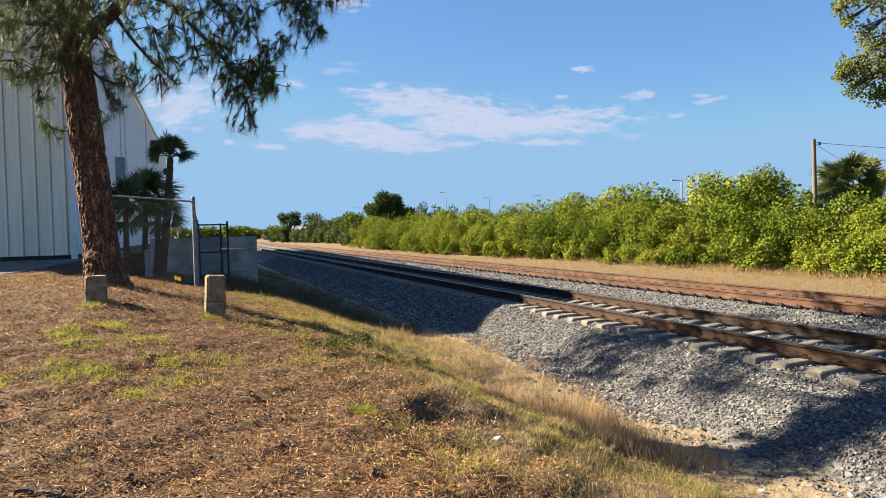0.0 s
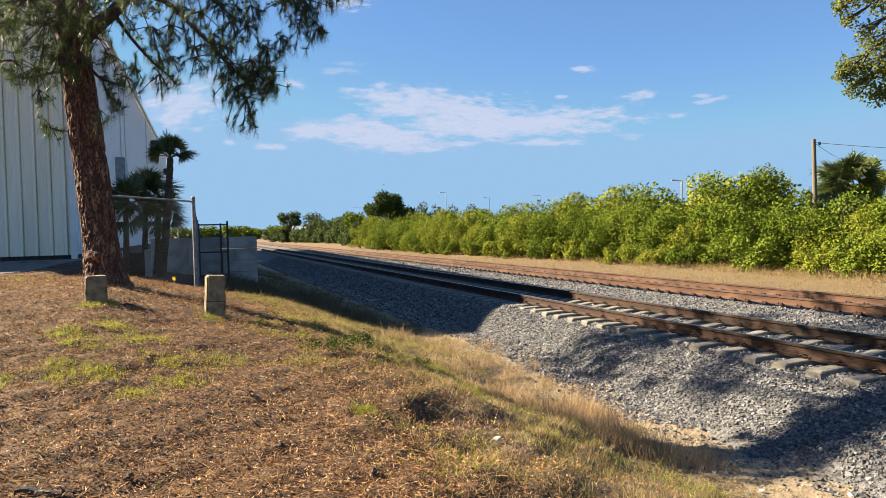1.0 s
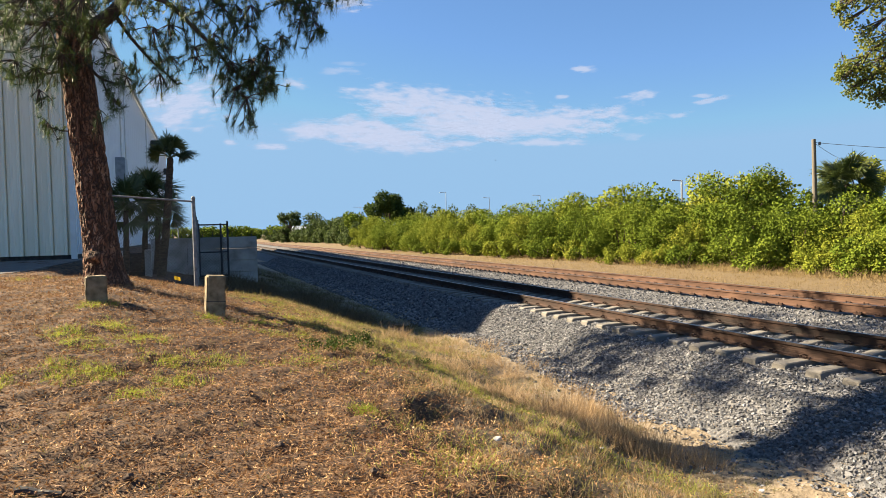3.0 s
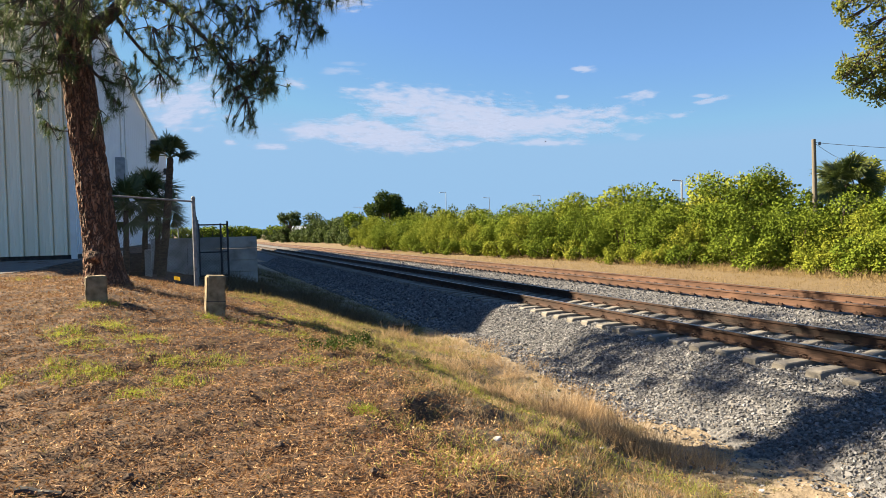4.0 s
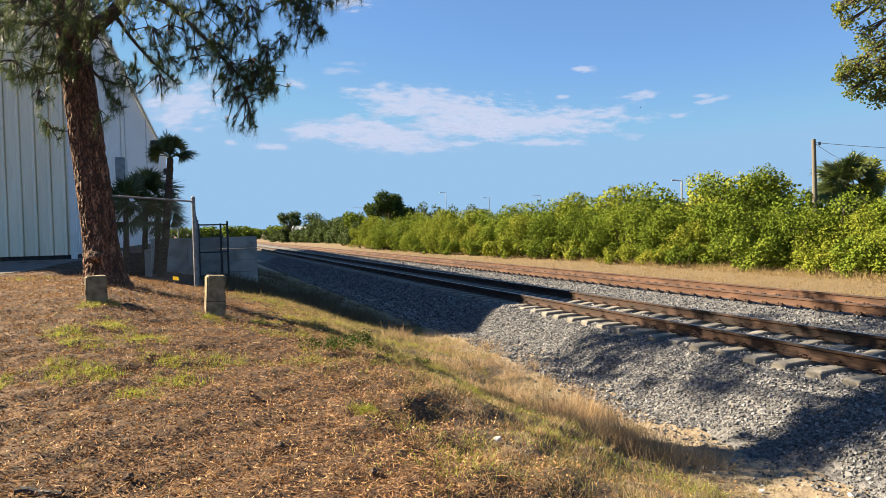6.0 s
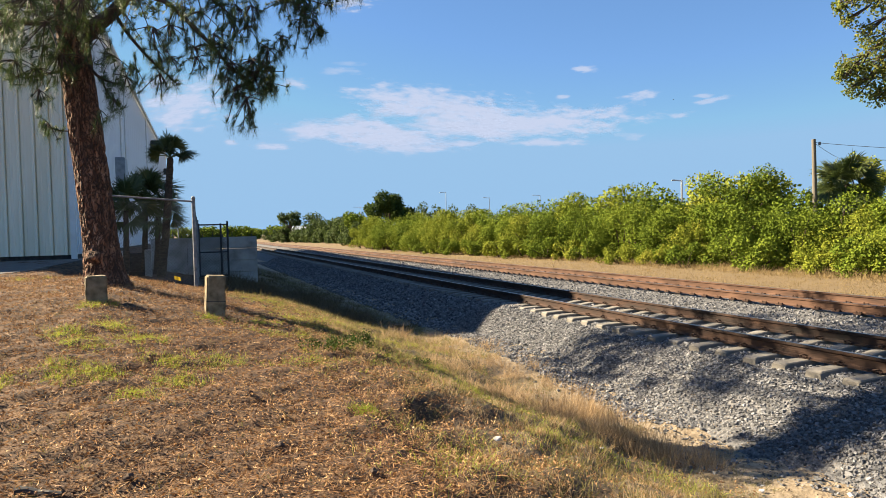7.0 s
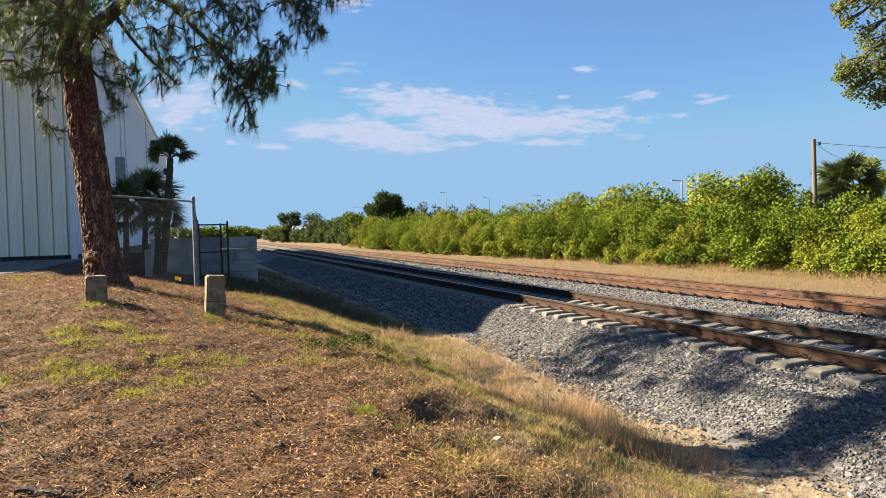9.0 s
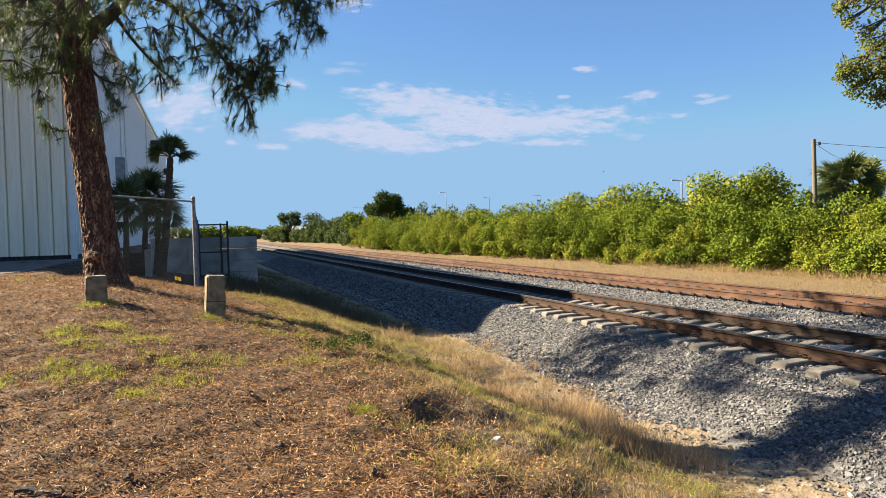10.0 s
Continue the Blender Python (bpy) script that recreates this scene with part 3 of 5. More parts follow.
def blades(pos, dirs, length, width, droop, name, material, parent=None, label=""):
    """Thin blades of two pieces each that droop towards their tips."""
    n = len(pos)
    d = dirs / np.linalg.norm(dirs, axis=1)[:, None]
    side = np.cross(d, np.array([0.0, 0, 1]) + 0.6 * rnd.normal(size=(n, 3)))
    side /= np.linalg.norm(side, axis=1)[:, None] + 1e-9
    L, Wd = np.asarray(length).reshape(-1, 1), np.asarray(width).reshape(-1, 1)
    fall = np.zeros((n, 3))
    fall[:, 2:] = -L * np.asarray(droop).reshape(-1, 1)
    mid, tip = pos + d * L * 0.55 + fall * 0.25, pos + d * L + fall
    v = np.stack([pos - side * Wd, pos + side * Wd, mid - side * Wd * 0.8, mid + side * Wd * 0.8, tip - side * Wd * 0.2, tip + side * Wd * 0.2], 1)
    i = (np.arange(n) * 6)[:, None]
    q = np.concatenate([i + np.array([0, 1, 3, 2]), i + np.array([2, 3, 5, 4])], 0)
    return solid(name, v, q, material, parent, label)


def strips(pos, dirs, length, width, name, material, parent=None, label=""):
    """Thin straight needles, a tapered strip each."""
    n = len(pos)
    d = dirs / np.linalg.norm(dirs, axis=1)[:, None]
    side = np.cross(d, np.array([0.0, 0, 1]) + 0.6 * rnd.normal(size=(n, 3)))
    side /= np.linalg.norm(side, axis=1)[:, None] + 1e-9
    L, Wd = np.asarray(length).reshape(-1, 1), np.asarray(width).reshape(-1, 1)
    tip = pos + d * L
    v = np.stack([pos - side * Wd, pos + side * Wd, tip + side * Wd * 0.35, tip - side * Wd * 0.35], 1)
    return solid(name, v, np.arange(n * 4).reshape(n, 4), material, parent, label)


def sphere_dirs(n):
    d = rnd.normal(size=(n, 3))
    return d / np.linalg.norm(d, axis=1)[:, None]


# ---- the big pine ----
PINE = Vector((-1.17, 11.4, 0))


def pp(u, h, v=0.0):
    """A point of the pine: u along the picture plane, h above the rails, v away."""
    return tuple(PINE + RIGHT * u + FWD * v + Vector((0, 0, h)))


swaying = []


def pine_tree():
    tree = tagged(new("pine_tree"), "tall pine with plated brown bark and hanging needle tufts", "tree")
    path = bend([pp(0.10, 0.75), pp(0.06, 1.3), pp(-0.02, 2.2), pp(-0.13, 3.3), pp(-0.24, 4.4), pp(-0.3, 5.6), pp(-0.2, 7.5), pp(-0.05, 9.5), pp(0.1, 11.5)], 34)
    sides, v = 72, []
    for i, p in enumerate(path):
        h = p[2]
        r = np.interp(h, [0.75, 0.95, 1.25, 1.6, 1.9, 3.2, 4.4, 5.6, 8, 11.5], [0.47, 0.37, 0.285, 0.25, 0.238, 0.232, 0.22, 0.19, 0.14, 0.04])
        for k in range(sides):
            w = 2 * math.pi * k / sides
            flare = max(0, 1.35 - h) * 0.35 * (math.cos(2.5 * w + 0.6) + 0.35 * math.cos(5 * w))
            q = Vector((math.cos(w) * 3.3, math.sin(w) * 3.3, h * 2.3))
            q += noise.noise_vector(q * 1.1) * 0.5
            d1, _ = noise.voronoi(q * 1.25)
            crack = min(1, (d1[1] - d1[0]) * 4.5)
            rr = r * (1 + flare * 0.5) - 0.022 * (1 - crack) * min(1, r / 0.2) + 0.010 * noise.noise(q * 6)
            v.append((p[0] + rr * math.cos(w), p[1] + rr * math.sin(w), h))
    fcs = [(i * sides + k, i * sides + (k + 1) % sides, (i + 1) * sides + (k + 1) % sides, (i + 1) * sides + k) for i in range(len(path) - 1) for k in range(sides)]
    solid("trunk", v, fcs, M_BARK, tree, "reddish plated bark trunk", smooth=False)
    knot = bmesh.new()
    bmesh.ops.create_icosphere(knot, subdivisions=3, radius=0.1, matrix=Matrix.Translation(pp(0.06, 1.47, -0.25)) @ Matrix.Diagonal((1.3, 1, 1, 1)))
    for q in knot.verts:
        q.co += Vector((0, 0, 1)) * 0.03 * noise.noise(q.co * 9) + q.normal * 0.03 * noise.noise(q.co * 14)
    part("knot", knot, M_BARK, tree, "rounded bark knot", smooth=True)
    main_limbs = [
        ([(-0.2, 4.55), (0.1, 4.75, -0.1), (0.45, 4.95, -0.2), (0.72, 5.2, -0.3), (0.85, 5.5, -0.3), (1.2, 6.0, -0.4)], 0.13),
        ([(0.6, 5.2, -0.2), (0.95, 5.1, -0.35), (1.3, 4.95, -0.5), (1.65, 4.62, -0.55), (1.95, 4.3, -0.55), (2.15, 4.05, -0.5), (2.4, 3.85, -0.5)], 0.045),
        ([(0.45, 4.9, -0.2), (0.62, 4.6, -0.1), (0.85, 4.3, 0), (1.05, 4.1, 0.1), (1.2, 3.95, 0.1)], 0.03),
        ([(-0.1, 4.3), (0.15, 4.05, -0.15), (0.35, 3.95, -0.2), (0.55, 3.9, -0.25)], 0.028),
        ([(0.2, 4.05, -0.15), (0.3, 3.8, -0.2), (0.55, 3.55, -0.3)], 0.016),
    ]
    side_limbs = [
        ([(-0.25, 4.2), (-0.6, 4.1, -0.15), (-0.95, 4.05, -0.2), (-1.25, 4.25, -0.2)], 0.025),
        ([(-0.2, 3.3), (-0.45, 3.3, -0.1), (-0.7, 3.4, -0.15)], 0.012),
        ([(-0.3, 4.9), (-0.7, 4.8, -0.2), (-1.1, 4.9, -0.3), (-1.5, 5.1, -0.4)], 0.05),
        ([(1.1, 5.9, -0.4), (1.9, 5.8, -0.5), (2.5, 5.5, -0.5), (2.95, 5.05, -0.5), (3.2, 4.7, -0.5)], 0.035),
        ([(0.75, 5.3, -0.3), (1.4, 5.35, -0.4), (1.9, 5.0, -0.45), (2.25, 4.7, -0.5)], 0.03),
    ]
    limbs = main_limbs + side_limbs
    top = random.Random(5)
    for i in range(17):
        h = 5.9 + 0.34 * i
        a, ln = i * 2.4, top.uniform(2.2, 4.2) * (1 - 0.035 * i)
        u, w = math.cos(a), math.sin(a) * 0.25 + 0.12
        if i in (1, 4):
            continue
        limbs.append(([(-0.2, h), (u * ln * 0.4 - 0.2, h + 0.25, w * ln * 0.4), (u * ln * 0.75 - 0.2, h + 0.3, w * ln * 0.75), (u * ln - 0.2, h + 0.15, w * ln)], 0.055))
    # unseen boughs added behind the trunk to throw dappled shade on the track
    reach = [(-3.3, 6.6, 4.9, 0.68), (-2.7, 6.9, 5.4, 0.5), (-3.7, 6.6, 4.4, 0.5), (-2.0, 7.5, 7.1, 0.5), (1.8, 7.5, 5.7, 0.5), (0.5, 7.7, 6.0, 0.5), (-0.9, 7.7, 2.2, 0.6), (-0.3, 7.9, 1.2, 0.6), (-1.2, 7.3, 3.2, 0.45), (-2.9, 7.2, 4.6, 0.45), (-0.7, 7.5, 2.7, 0.7), (-1.4, 7.5, 4.4, 0.6), (0.57, 7.7, 2.1, 0.6), (0.35, 7.8, 4.2, 0.6), (2.2, 8.4, 6.5, 0.55), (1.2, 8.1, 5.2, 0.5), (-0.3, 7.6, 3.6, 0.5)]
    for u, h, w, _ in reach:
        limbs.append(([(-0.2, 6.4), (u * 0.3, h - 0.5, w * 0.35), (u * 0.7, h - 0.1, w * 0.72), (u, h, w)], 0.035))
    tufts = []
    for high, (pts, r) in enumerate(limbs):
        run = bend([pp(*p) for p in pts], 6)
        radii = np.linspace(r, max(0.006, r * 0.3), len(run))
        vv, q = tube(run, radii, 7)
        solid("limb", vv, q, M_TWIG, tree, smooth=True)
        tufts += [(Vector(p), 0.1) for p in run[len(run) * 2 // 5:]] if high < 10 else [(Vector(p), 0.0) for p in run[-3:]]
    # hanging sprays, denser where the crown is thick
    tip_bough = [(2.09, 4.1, 0.15, 15), (2.38, 4.02, 0.16, 20), (2.68, 4.1, 0.14, 15), (2.84, 4.27, 0.11, 9), (2.43, 3.82, 0.16, 20), (2.58, 3.7, 0.13, 13), (2.25, 3.6, 0.15, 15), (2.39, 3.43, 0.13, 11), (2.08, 3.75, 0.12, 8), (2.37, 3.28, 0.09, 5), (1.98, 4.28, 0.13, 9), (2.2, 3.9, 0.15, 13), (2.55, 3.95, 0.14, 14)]
    high_bough = [(2.89, 4.81, 0.14, 13), (3.2, 4.72, 0.13, 13), (3.32, 4.43, 0.12, 9), (3.11, 4.5, 0.12, 9), (3.06, 4.88, 0.13, 9), (3.36, 4.3, 0.09, 6), (3.55, 4.92, 0.12, 8), (3.83, 4.95, 0.1, 6), (3.22, 4.58, 0.11, 8)]
    mid_bough = [(2.11, 4.6, 0.14, 10), (2.34, 4.48, 0.12, 8), (2.5, 4.65, 0.12, 8), (1.96, 4.8, 0.17, 11), (2.43, 4.86, 0.15, 9), (2.2, 4.76, 0.14, 8), (1.83, 4.58, 0.13, 7), (1.6, 4.9, 0.2, 11), (1.95, 5.0, 0.2, 11)]
    low_bough = [(1.32, 4.47, 0.15, 10), (1.58, 4.22, 0.14, 11), (1.16, 4.4, 0.13, 8), (1.08, 3.86, 0.13, 8), (1.38, 4.0, 0.12, 9), (1.62, 4.05, 0.09, 6), (0.67, 3.8, 0.12, 8), (0.9, 3.86, 0.12, 8), (1.04, 4.2, 0.12, 7), (0.42, 4.14, 0.14, 8), (0.5, 3.5, 0.1, 5), (0.42, 3.3, 0.08, 3)]
    near_trunk = [(-0.85, 4.5, 0.2, 16), (-0.72, 4.0, 0.14, 14), (-0.49, 3.92, 0.14, 14), (-0.32, 4.18, 0.18, 18), (-0.15, 4.1, 0.15, 12), (-0.25, 4.5, 0.22, 18), (-0.55, 4.3, 0.18, 14), (-0.4, 3.6, 0.09, 5), (-0.56, 3.22, 0.08, 4), (0.15, 4.85, 0.22, 18), (0.56, 4.78, 0.2, 14), (0.95, 4.86, 0.2, 13), (-0.53, 4.86, 0.24, 22), (-0.9, 4.85, 0.22, 16), (1.34, 4.83, 0.2, 11), (-0.14, 4.7, 0.2, 16), (0.2, 4.4, 0.16, 9)]
    sprays = [(u + 0.03, h + 0.06, -0.5 - 0.25 * math.sin(9 * u + 5 * h), s, k) for run in (tip_bough, high_bough, mid_bough, low_bough, near_trunk) for u, h, s, k in run]
    twigs = []
    for u, h, w, s, k in sprays:
        c = Vector(pp(u, h, w))
        for _ in range(int(k * 1.4)):
            o = Vector(rnd.normal(size=3)) * s * 0.85
            tufts.append((c + o, 1.0))
            twigs.append(tube([c + Vector((0, 0, 0.1)), c + o * 0.5 + Vector((0, 0, 0.06)), c + o], [0.008, 0.006, 0.005], 4))
    for pts, r in limbs[10:]:
        for _ in range(12 if r < 0.07 else 5):
            t = rnd.uniform(0.35, 1.0)
            i = t * (len(pts) - 1)
            a, b = Vector(pp(*pts[int(i)])), Vector(pp(*pts[min(int(i) + 1, len(pts) - 1)]))
            tufts.append((a.lerp(b, i - int(i)) + Vector(rnd.normal(size=3)) * 0.32, 0.0))
    for u, h, w, s in reach:
        c = Vector(pp(u, h, w))
        tufts += [(c + Vector(rnd.normal(size=3)) * s * 0.62, 0.0) for _ in range(int(200 * s))]
    # added unseen needle clumps, high up-sun: their shade falls across slope and rails
    top = random.Random(9)
    slope_shade = [(7.1, 11.6, -0.5, 0.45), (6.4, 11.7, -0.7, 0.26), (7.6, 11.0, -0.4, 0.45), (7.6, 10.2, -0.3, 0.42), (6.7, 10.6, -0.6, 0.3), (6.6, 9.1, -0.75, 0.22), (7.35, 7.7, -0.65, 0.33), (7.6, 8.2, -0.5, 0.36), (7.1, 8.0, -0.75, 0.25), (6.95, 7.7, -0.8, 0.18)]
    rail_shade = [(8.1, 9.9, 0, 0.38), (8.1, 8.2, 0, 0.36), (9.6, 8.9, 0, 0.36), (9.6, 11.2, 0, 0.34), (13.0, 9.0, 0, 0.4), (8.2, 10.6, 0, 0.4), (9.6, 10.0, 0, 0.36), (8.1, 9.1, 0, 0.34), (9.6, 7.8, 0, 0.36), (8.4, 7.4, 0, 0.32), (12.5, 10.2, 0, 0.42), (12.9, 11.2, 0, 0.4), (14.2, 13.0, 0, 0.34), (11.3, 9.0, -0.2, 0.42), (11.4, 12.0, -0.2, 0.34), (13.8, 9.6, 0, 0.36)]
    for gx, gy, g0, r in slope_shade + rail_shade:
        h = top.uniform(8.5, 9.4)
        c = Vector((gx - 1.30 * (h - g0), gy + 0.878 * (h - g0), h))
        twigs.append(tube([pp(-0.1, h - 0.6), tuple((Vector(pp(-0.1, h - 0.3)) + c) / 2), tuple(c)], [0.02, 0.012, 0.008], 5))
        tufts += [(c + Vector(rnd.normal(size=3)) * r * 0.6, 0.0) for _ in range(int(520 * r * r))]
    vv, q = merge(twigs)
    solid("twig", vv, q, M_TWIG, tree)["kind"] = "stuff"
    # upright shoots with a bottle-brush of short needles, long fine ones hanging below; coarser in the high crown and
    # the added shade clumps
    seen, high = [p for p, show in tufts if show > 0], [p for p, show in tufts if show == 0]
    for heads, k, lift, spread, shortest, longest, fine, sway in ((seen, 74, 0.5, 0.55, 0.05, 0.1, 0.0015, True), (seen, 40, -1.0, 0.42, 0.08, 0.19, 0.0009, True), (high, 24, 0.25, 0.7, 0.06, 0.135, 0.0062, False)):
        pos = np.repeat(np.array(heads), k, 0)
        axis = np.repeat(rnd.normal(size=(len(heads), 3)) * (0.55 if lift > 0 else 0.25) + np.array([0, 0, lift]), k, 0)
        axis /= np.linalg.norm(axis, axis=1)[:, None]
        dirs = sphere_dirs(len(pos)) * spread + axis
        off = np.abs(axis) * rnd.uniform(-0.05, 0.06, (len(pos), 1))
        needles = strips(pos + off, dirs, rnd.uniform(shortest, longest, len(pos)), np.full(len(pos), fine), "needles", M_NEEDLE, tree, "long dark green needles in tufts")
        needles["kind"] = "stuff"
        if sway:
            swaying.append(needles)
    return tree


pine_tree()


# ---- leafy shrubs and trees ----
def crown(name, blobs, n, leaf, material, parent, label="", hollow=0.55):
    """Leaves shingled over overlapping lumps, uneven and gappy; they droop and face outward."""
    tot = sum(b[3] ** 2 for b in blobs)
    pos, dirs, face = [], [], []
    for x, y, z, r in blobs:
        k = int(n * r * r / tot)
        d = sphere_dirs(k)
        rad = r * (hollow + (1 - hollow) * rnd.uniform(0, 1, (k, 1)) ** 0.5) * (1 + 0.3 * np.sin(d[:, :1] * 7 + x * 3) * np.sin(d[:, 1:2] * 6 + z * 5) * np.sin(d[:, 2:] * 8 + y * 4))
        pos.append(np.array([x, y, z]) + d * rad)
        dirs.append(d * 0.35 + rnd.normal(size=(k, 3)) * 0.75 + np.array([0, 0, -0.35]))
        face.append(d + np.array([0, 0, 0.35]))
    pos, dirs, face = np.concatenate(pos), np.concatenate(dirs), np.concatenate(face)
    s = leaf * rnd.uniform(0.6, 1.3, len(pos))
    return cards(pos, dirs, s, s * 0.34, 0.08, name, material, parent, label, face)


def shrub_kind(seed, w, h, leaves, material, leaf):
    r = random.Random(seed)
    ob = new("shrub")
    blobs = [(0, 0, h * 0.38, h * 0.26)]
    for _ in range(17):
        a, d = r.uniform(0, 6.28), r.uniform(0.35, 1) ** 0.5
        z = h * r.uniform(0.12, 0.85)
        reach = w * (1.08 - 0.6 * (z / h) ** 2)
        blobs.append((math.cos(a) * d * reach, math.sin(a) * d * reach, z, h * r.uniform(0.12, 0.22)))
    stems = []
    for _ in range(6):
        b = r.choice(blobs)
        stems.append(tube(bend([(r.uniform(-0.3, 0.3), r.uniform(-0.3, 0.3), -0.2), (b[0] * 0.4, b[1] * 0.4, b[2] * 0.5), b[:3]], 3), [0.05, 0.045, 0.04, 0.035, 0.03, 0.025, 0.02], 5))
    v, q = merge(stems)
    solid("stem", v, q, M_TWIG, ob)
    crown("crown", blobs, leaves, leaf, material, ob, "", 0.86)
    return ob


HEDGE = "shrubs along the railway"
LABEL_G = "dense bright green leafy shrub at the field edge"
LABEL_Y = "yellow-green leafy shrub in the sunlit hedge row"
kinds = [(shrub_kind(11, 1.5, 3.0, 8600, M_LEAF, 0.102), LABEL_G), (shrub_kind(12, 1.7, 3.3, 8600, M_LEAF2, 0.102), LABEL_Y), (shrub_kind(13, 1.4, 2.8, 8600, M_LEAF, 0.102), LABEL_G), (shrub_kind(14, 1.6, 3.4, 8600, M_LEAF, 0.102), LABEL_G), (shrub_kind(15, 1.5, 2.6, 8600, M_LEAF2, 0.102), LABEL_Y)]
far_kinds = [(shrub_kind(61, 1.7, 3.2, 4600, M_LEAF, 0.132), LABEL_G), (shrub_kind(62, 1.8, 3.4, 4600, M_LEAF2, 0.132), LABEL_Y), (shrub_kind(63, 1.7, 3.0, 4600, M_LEAF2, 0.132), LABEL_Y), (shrub_kind(64, 0.9, 1.35, 3000, M_LEAF, 0.1), "low bright green shrub at the hedge foot"), (shrub_kind(65, 1.1, 1.2, 3000, M_LEAF2, 0.1), "low yellow-green shrub at the hedge foot")]
for ob, label in kinds + far_kinds:
    tagged(ob, label, "shrub", HEDGE)
hr = random.Random(21)


def hedge_x(y):
    """Front line of the hedge row: it comes nearer to the rails further away."""
    return float(np.interp(y, [5, 18, 37, 63, 83, 130, 260], [24.6, 24.0, 22.9, 20.4, 19.2, 17.5, 14]))


spots = []
y = 9.0
while y < 83:
    gap = 1.45 + y * 0.012
    for row in range(2 if y < 110 else 1):
        spots.append((hedge_x(y) + row * 2.4 + hr.uniform(-0.5, 0.5), y + hr.uniform(-0.6, 0.6), (0.94 if row == 0 else 1.3) * hr.uniform(0.88, 1.08) * float(np.interp(y, [10, 22, 26, 38, 44, 60, 80], [0.8, 0.84, 1.06, 1.08, 1.02, 0.92, 0.92]))))
    y += gap
low_kind = len(kinds) + 3
y = 12.0
while y < 60:
    spots.append((hedge_x(y) - 1.5 + hr.uniform(-0.4, 0.3), y, -hr.uniform(0.75, 1.25)))
    y += hr.uniform(1.6, 3.6)
used = set()
for i, (x, y, s) in enumerate(spots):
    j = hr.choice([0, 0, 1, 1, 2, 2, 1, 4, 4, 0, 3]) if y < (24 if i % 2 else 52) else hr.choice([5, 5, 6, 7])
    if j == 3 and s > 0.95:
        j = 0
    if s < 0:
        j, s = low_kind + hr.choice([0, 1]), -s
    m = pose(x, y, -0.33, 0, 0, hr.uniform(0, 360))
    if j not in used:
        used.add(j)
        ob = (kinds + far_kinds)[j][0]
        ob.matrix_world = m
    else:
        ob = copy_thing((kinds + far_kinds)[j][0], m)
    ob.scale = (s * 1.05, s * 1.05, s)


def broad_tree(name, x, y, z, h, w, leaves, leaf, material, label, trunk=0.2, seed=1, low=0.35):
    r = random.Random(seed)
    ob = tagged(new(name), label, "tree")
    ob.location = (x, y, z)
    blobs, limbs = [], [tube(bend([(0, 0, -0.2), (0.1 * w, 0, h * 0.3), (0, 0.05 * w, h * 0.7)], 5), np.linspace(trunk, trunk * 0.4, 11), 8)]
    for _ in range(20):
        a, d = r.uniform(0, 6.28), r.uniform(0.1, 1) ** 0.6
        zz = h * r.uniform(low, 0.92)
        reach = w * math.sqrt(max(0.05, 1 - ((zz / h - 0.55) / 0.5) ** 2))
        b = (math.cos(a) * d * reach, math.sin(a) * d * reach, zz, w * r.uniform(0.2, 0.34))
        blobs.append(b)
        limbs.append(tube(bend([(0, 0, h * 0.3), (b[0] * 0.5, b[1] * 0.5, b[2] * 0.75), b[:3]], 3), np.linspace(trunk * 0.4, 0.03, 7), 5))
    v, q = merge(limbs)
    solid("trunk", v, q, M_TWIG, ob)
    crown("crown", blobs, leaves, leaf, material, ob)
    return ob


broad_tree("oak_tree", 27.3, 96.7, -0.3, 7.0, 3.3, 15000, 0.3, M_LEAF3, "round dark green tree rising above the hedge", 0.25, 31, 0.48)
broad_tree("broadleaf_tree", 24.9, 26.7, -0.3, 4.5, 2.0, 13000, 0.11, M_LEAF, "green tree standing above the hedge row", 0.12, 32, 0.25)
broad_tree("broadleaf_tree", 28.6, 23.2, -0.3, 5.0, 1.4, 8000, 0.12, M_LEAF2, "sunlit green tree behind the palmetto", 0.1, 33, 0.4)
broad_tree("broadleaf_tree", 21.1, 152, -0.3, 6.6, 2.5, 1900, 0.38, M_LEAF4, "dark distant umbrella-shaped tree", 0.2, 35, 0.62)
broad_tree("broadleaf_tree", 26.3, 150, -0.3, 6.0, 2.9, 1500, 0.36, M_LEAF4, "sparse dark distant tree beyond the hedge", 0.2, 36, 0.3)
for i, (x, y, h, m_) in enumerate(((20.0, 150, 2.9, 1), (22.5, 149, 2.6, 1), (24.5, 146, 2.6, 1), (28.5, 141, 4.2, 1), (28.2, 131, 4.8, 1), (27.2, 122, 4.9, 1), (26.6, 113, 5.0, 1), (25.0, 106, 4.8, 0), (23.6, 100, 4.2, 0), (41, 118, 6.6, 1), (47, 120, 6.8, 1), (35, 112, 5.4, 1))):
    broad_tree("broadleaf_tree", x, y, -0.3, h, h * 0.46, 2000, 0.36, M_LEAF4 if m_ else M_LEAF, "distant green tree on the skyline", 0.2, 40 + i, 0.12)
skyline = broad_tree("broadleaf_tree", -14, 245, -0.3, 4.9, 3.2, 1300, 0.7, M_LEAF, "low green tree in the distant tree line", 0.2, 71, 0.1)
tagged(skyline, group="distant tree line")
for i in range(19):
    t = copy_thing(skyline, pose(-11 + 2.9 * i + hr.uniform(-1, 1), 246 + hr.uniform(-12, 25) + 0.6 * i, -0.3, 0, 0, hr.uniform(0, 360)))
    t.scale = (1.1, 1.1, hr.uniform(0.75, 1.1))
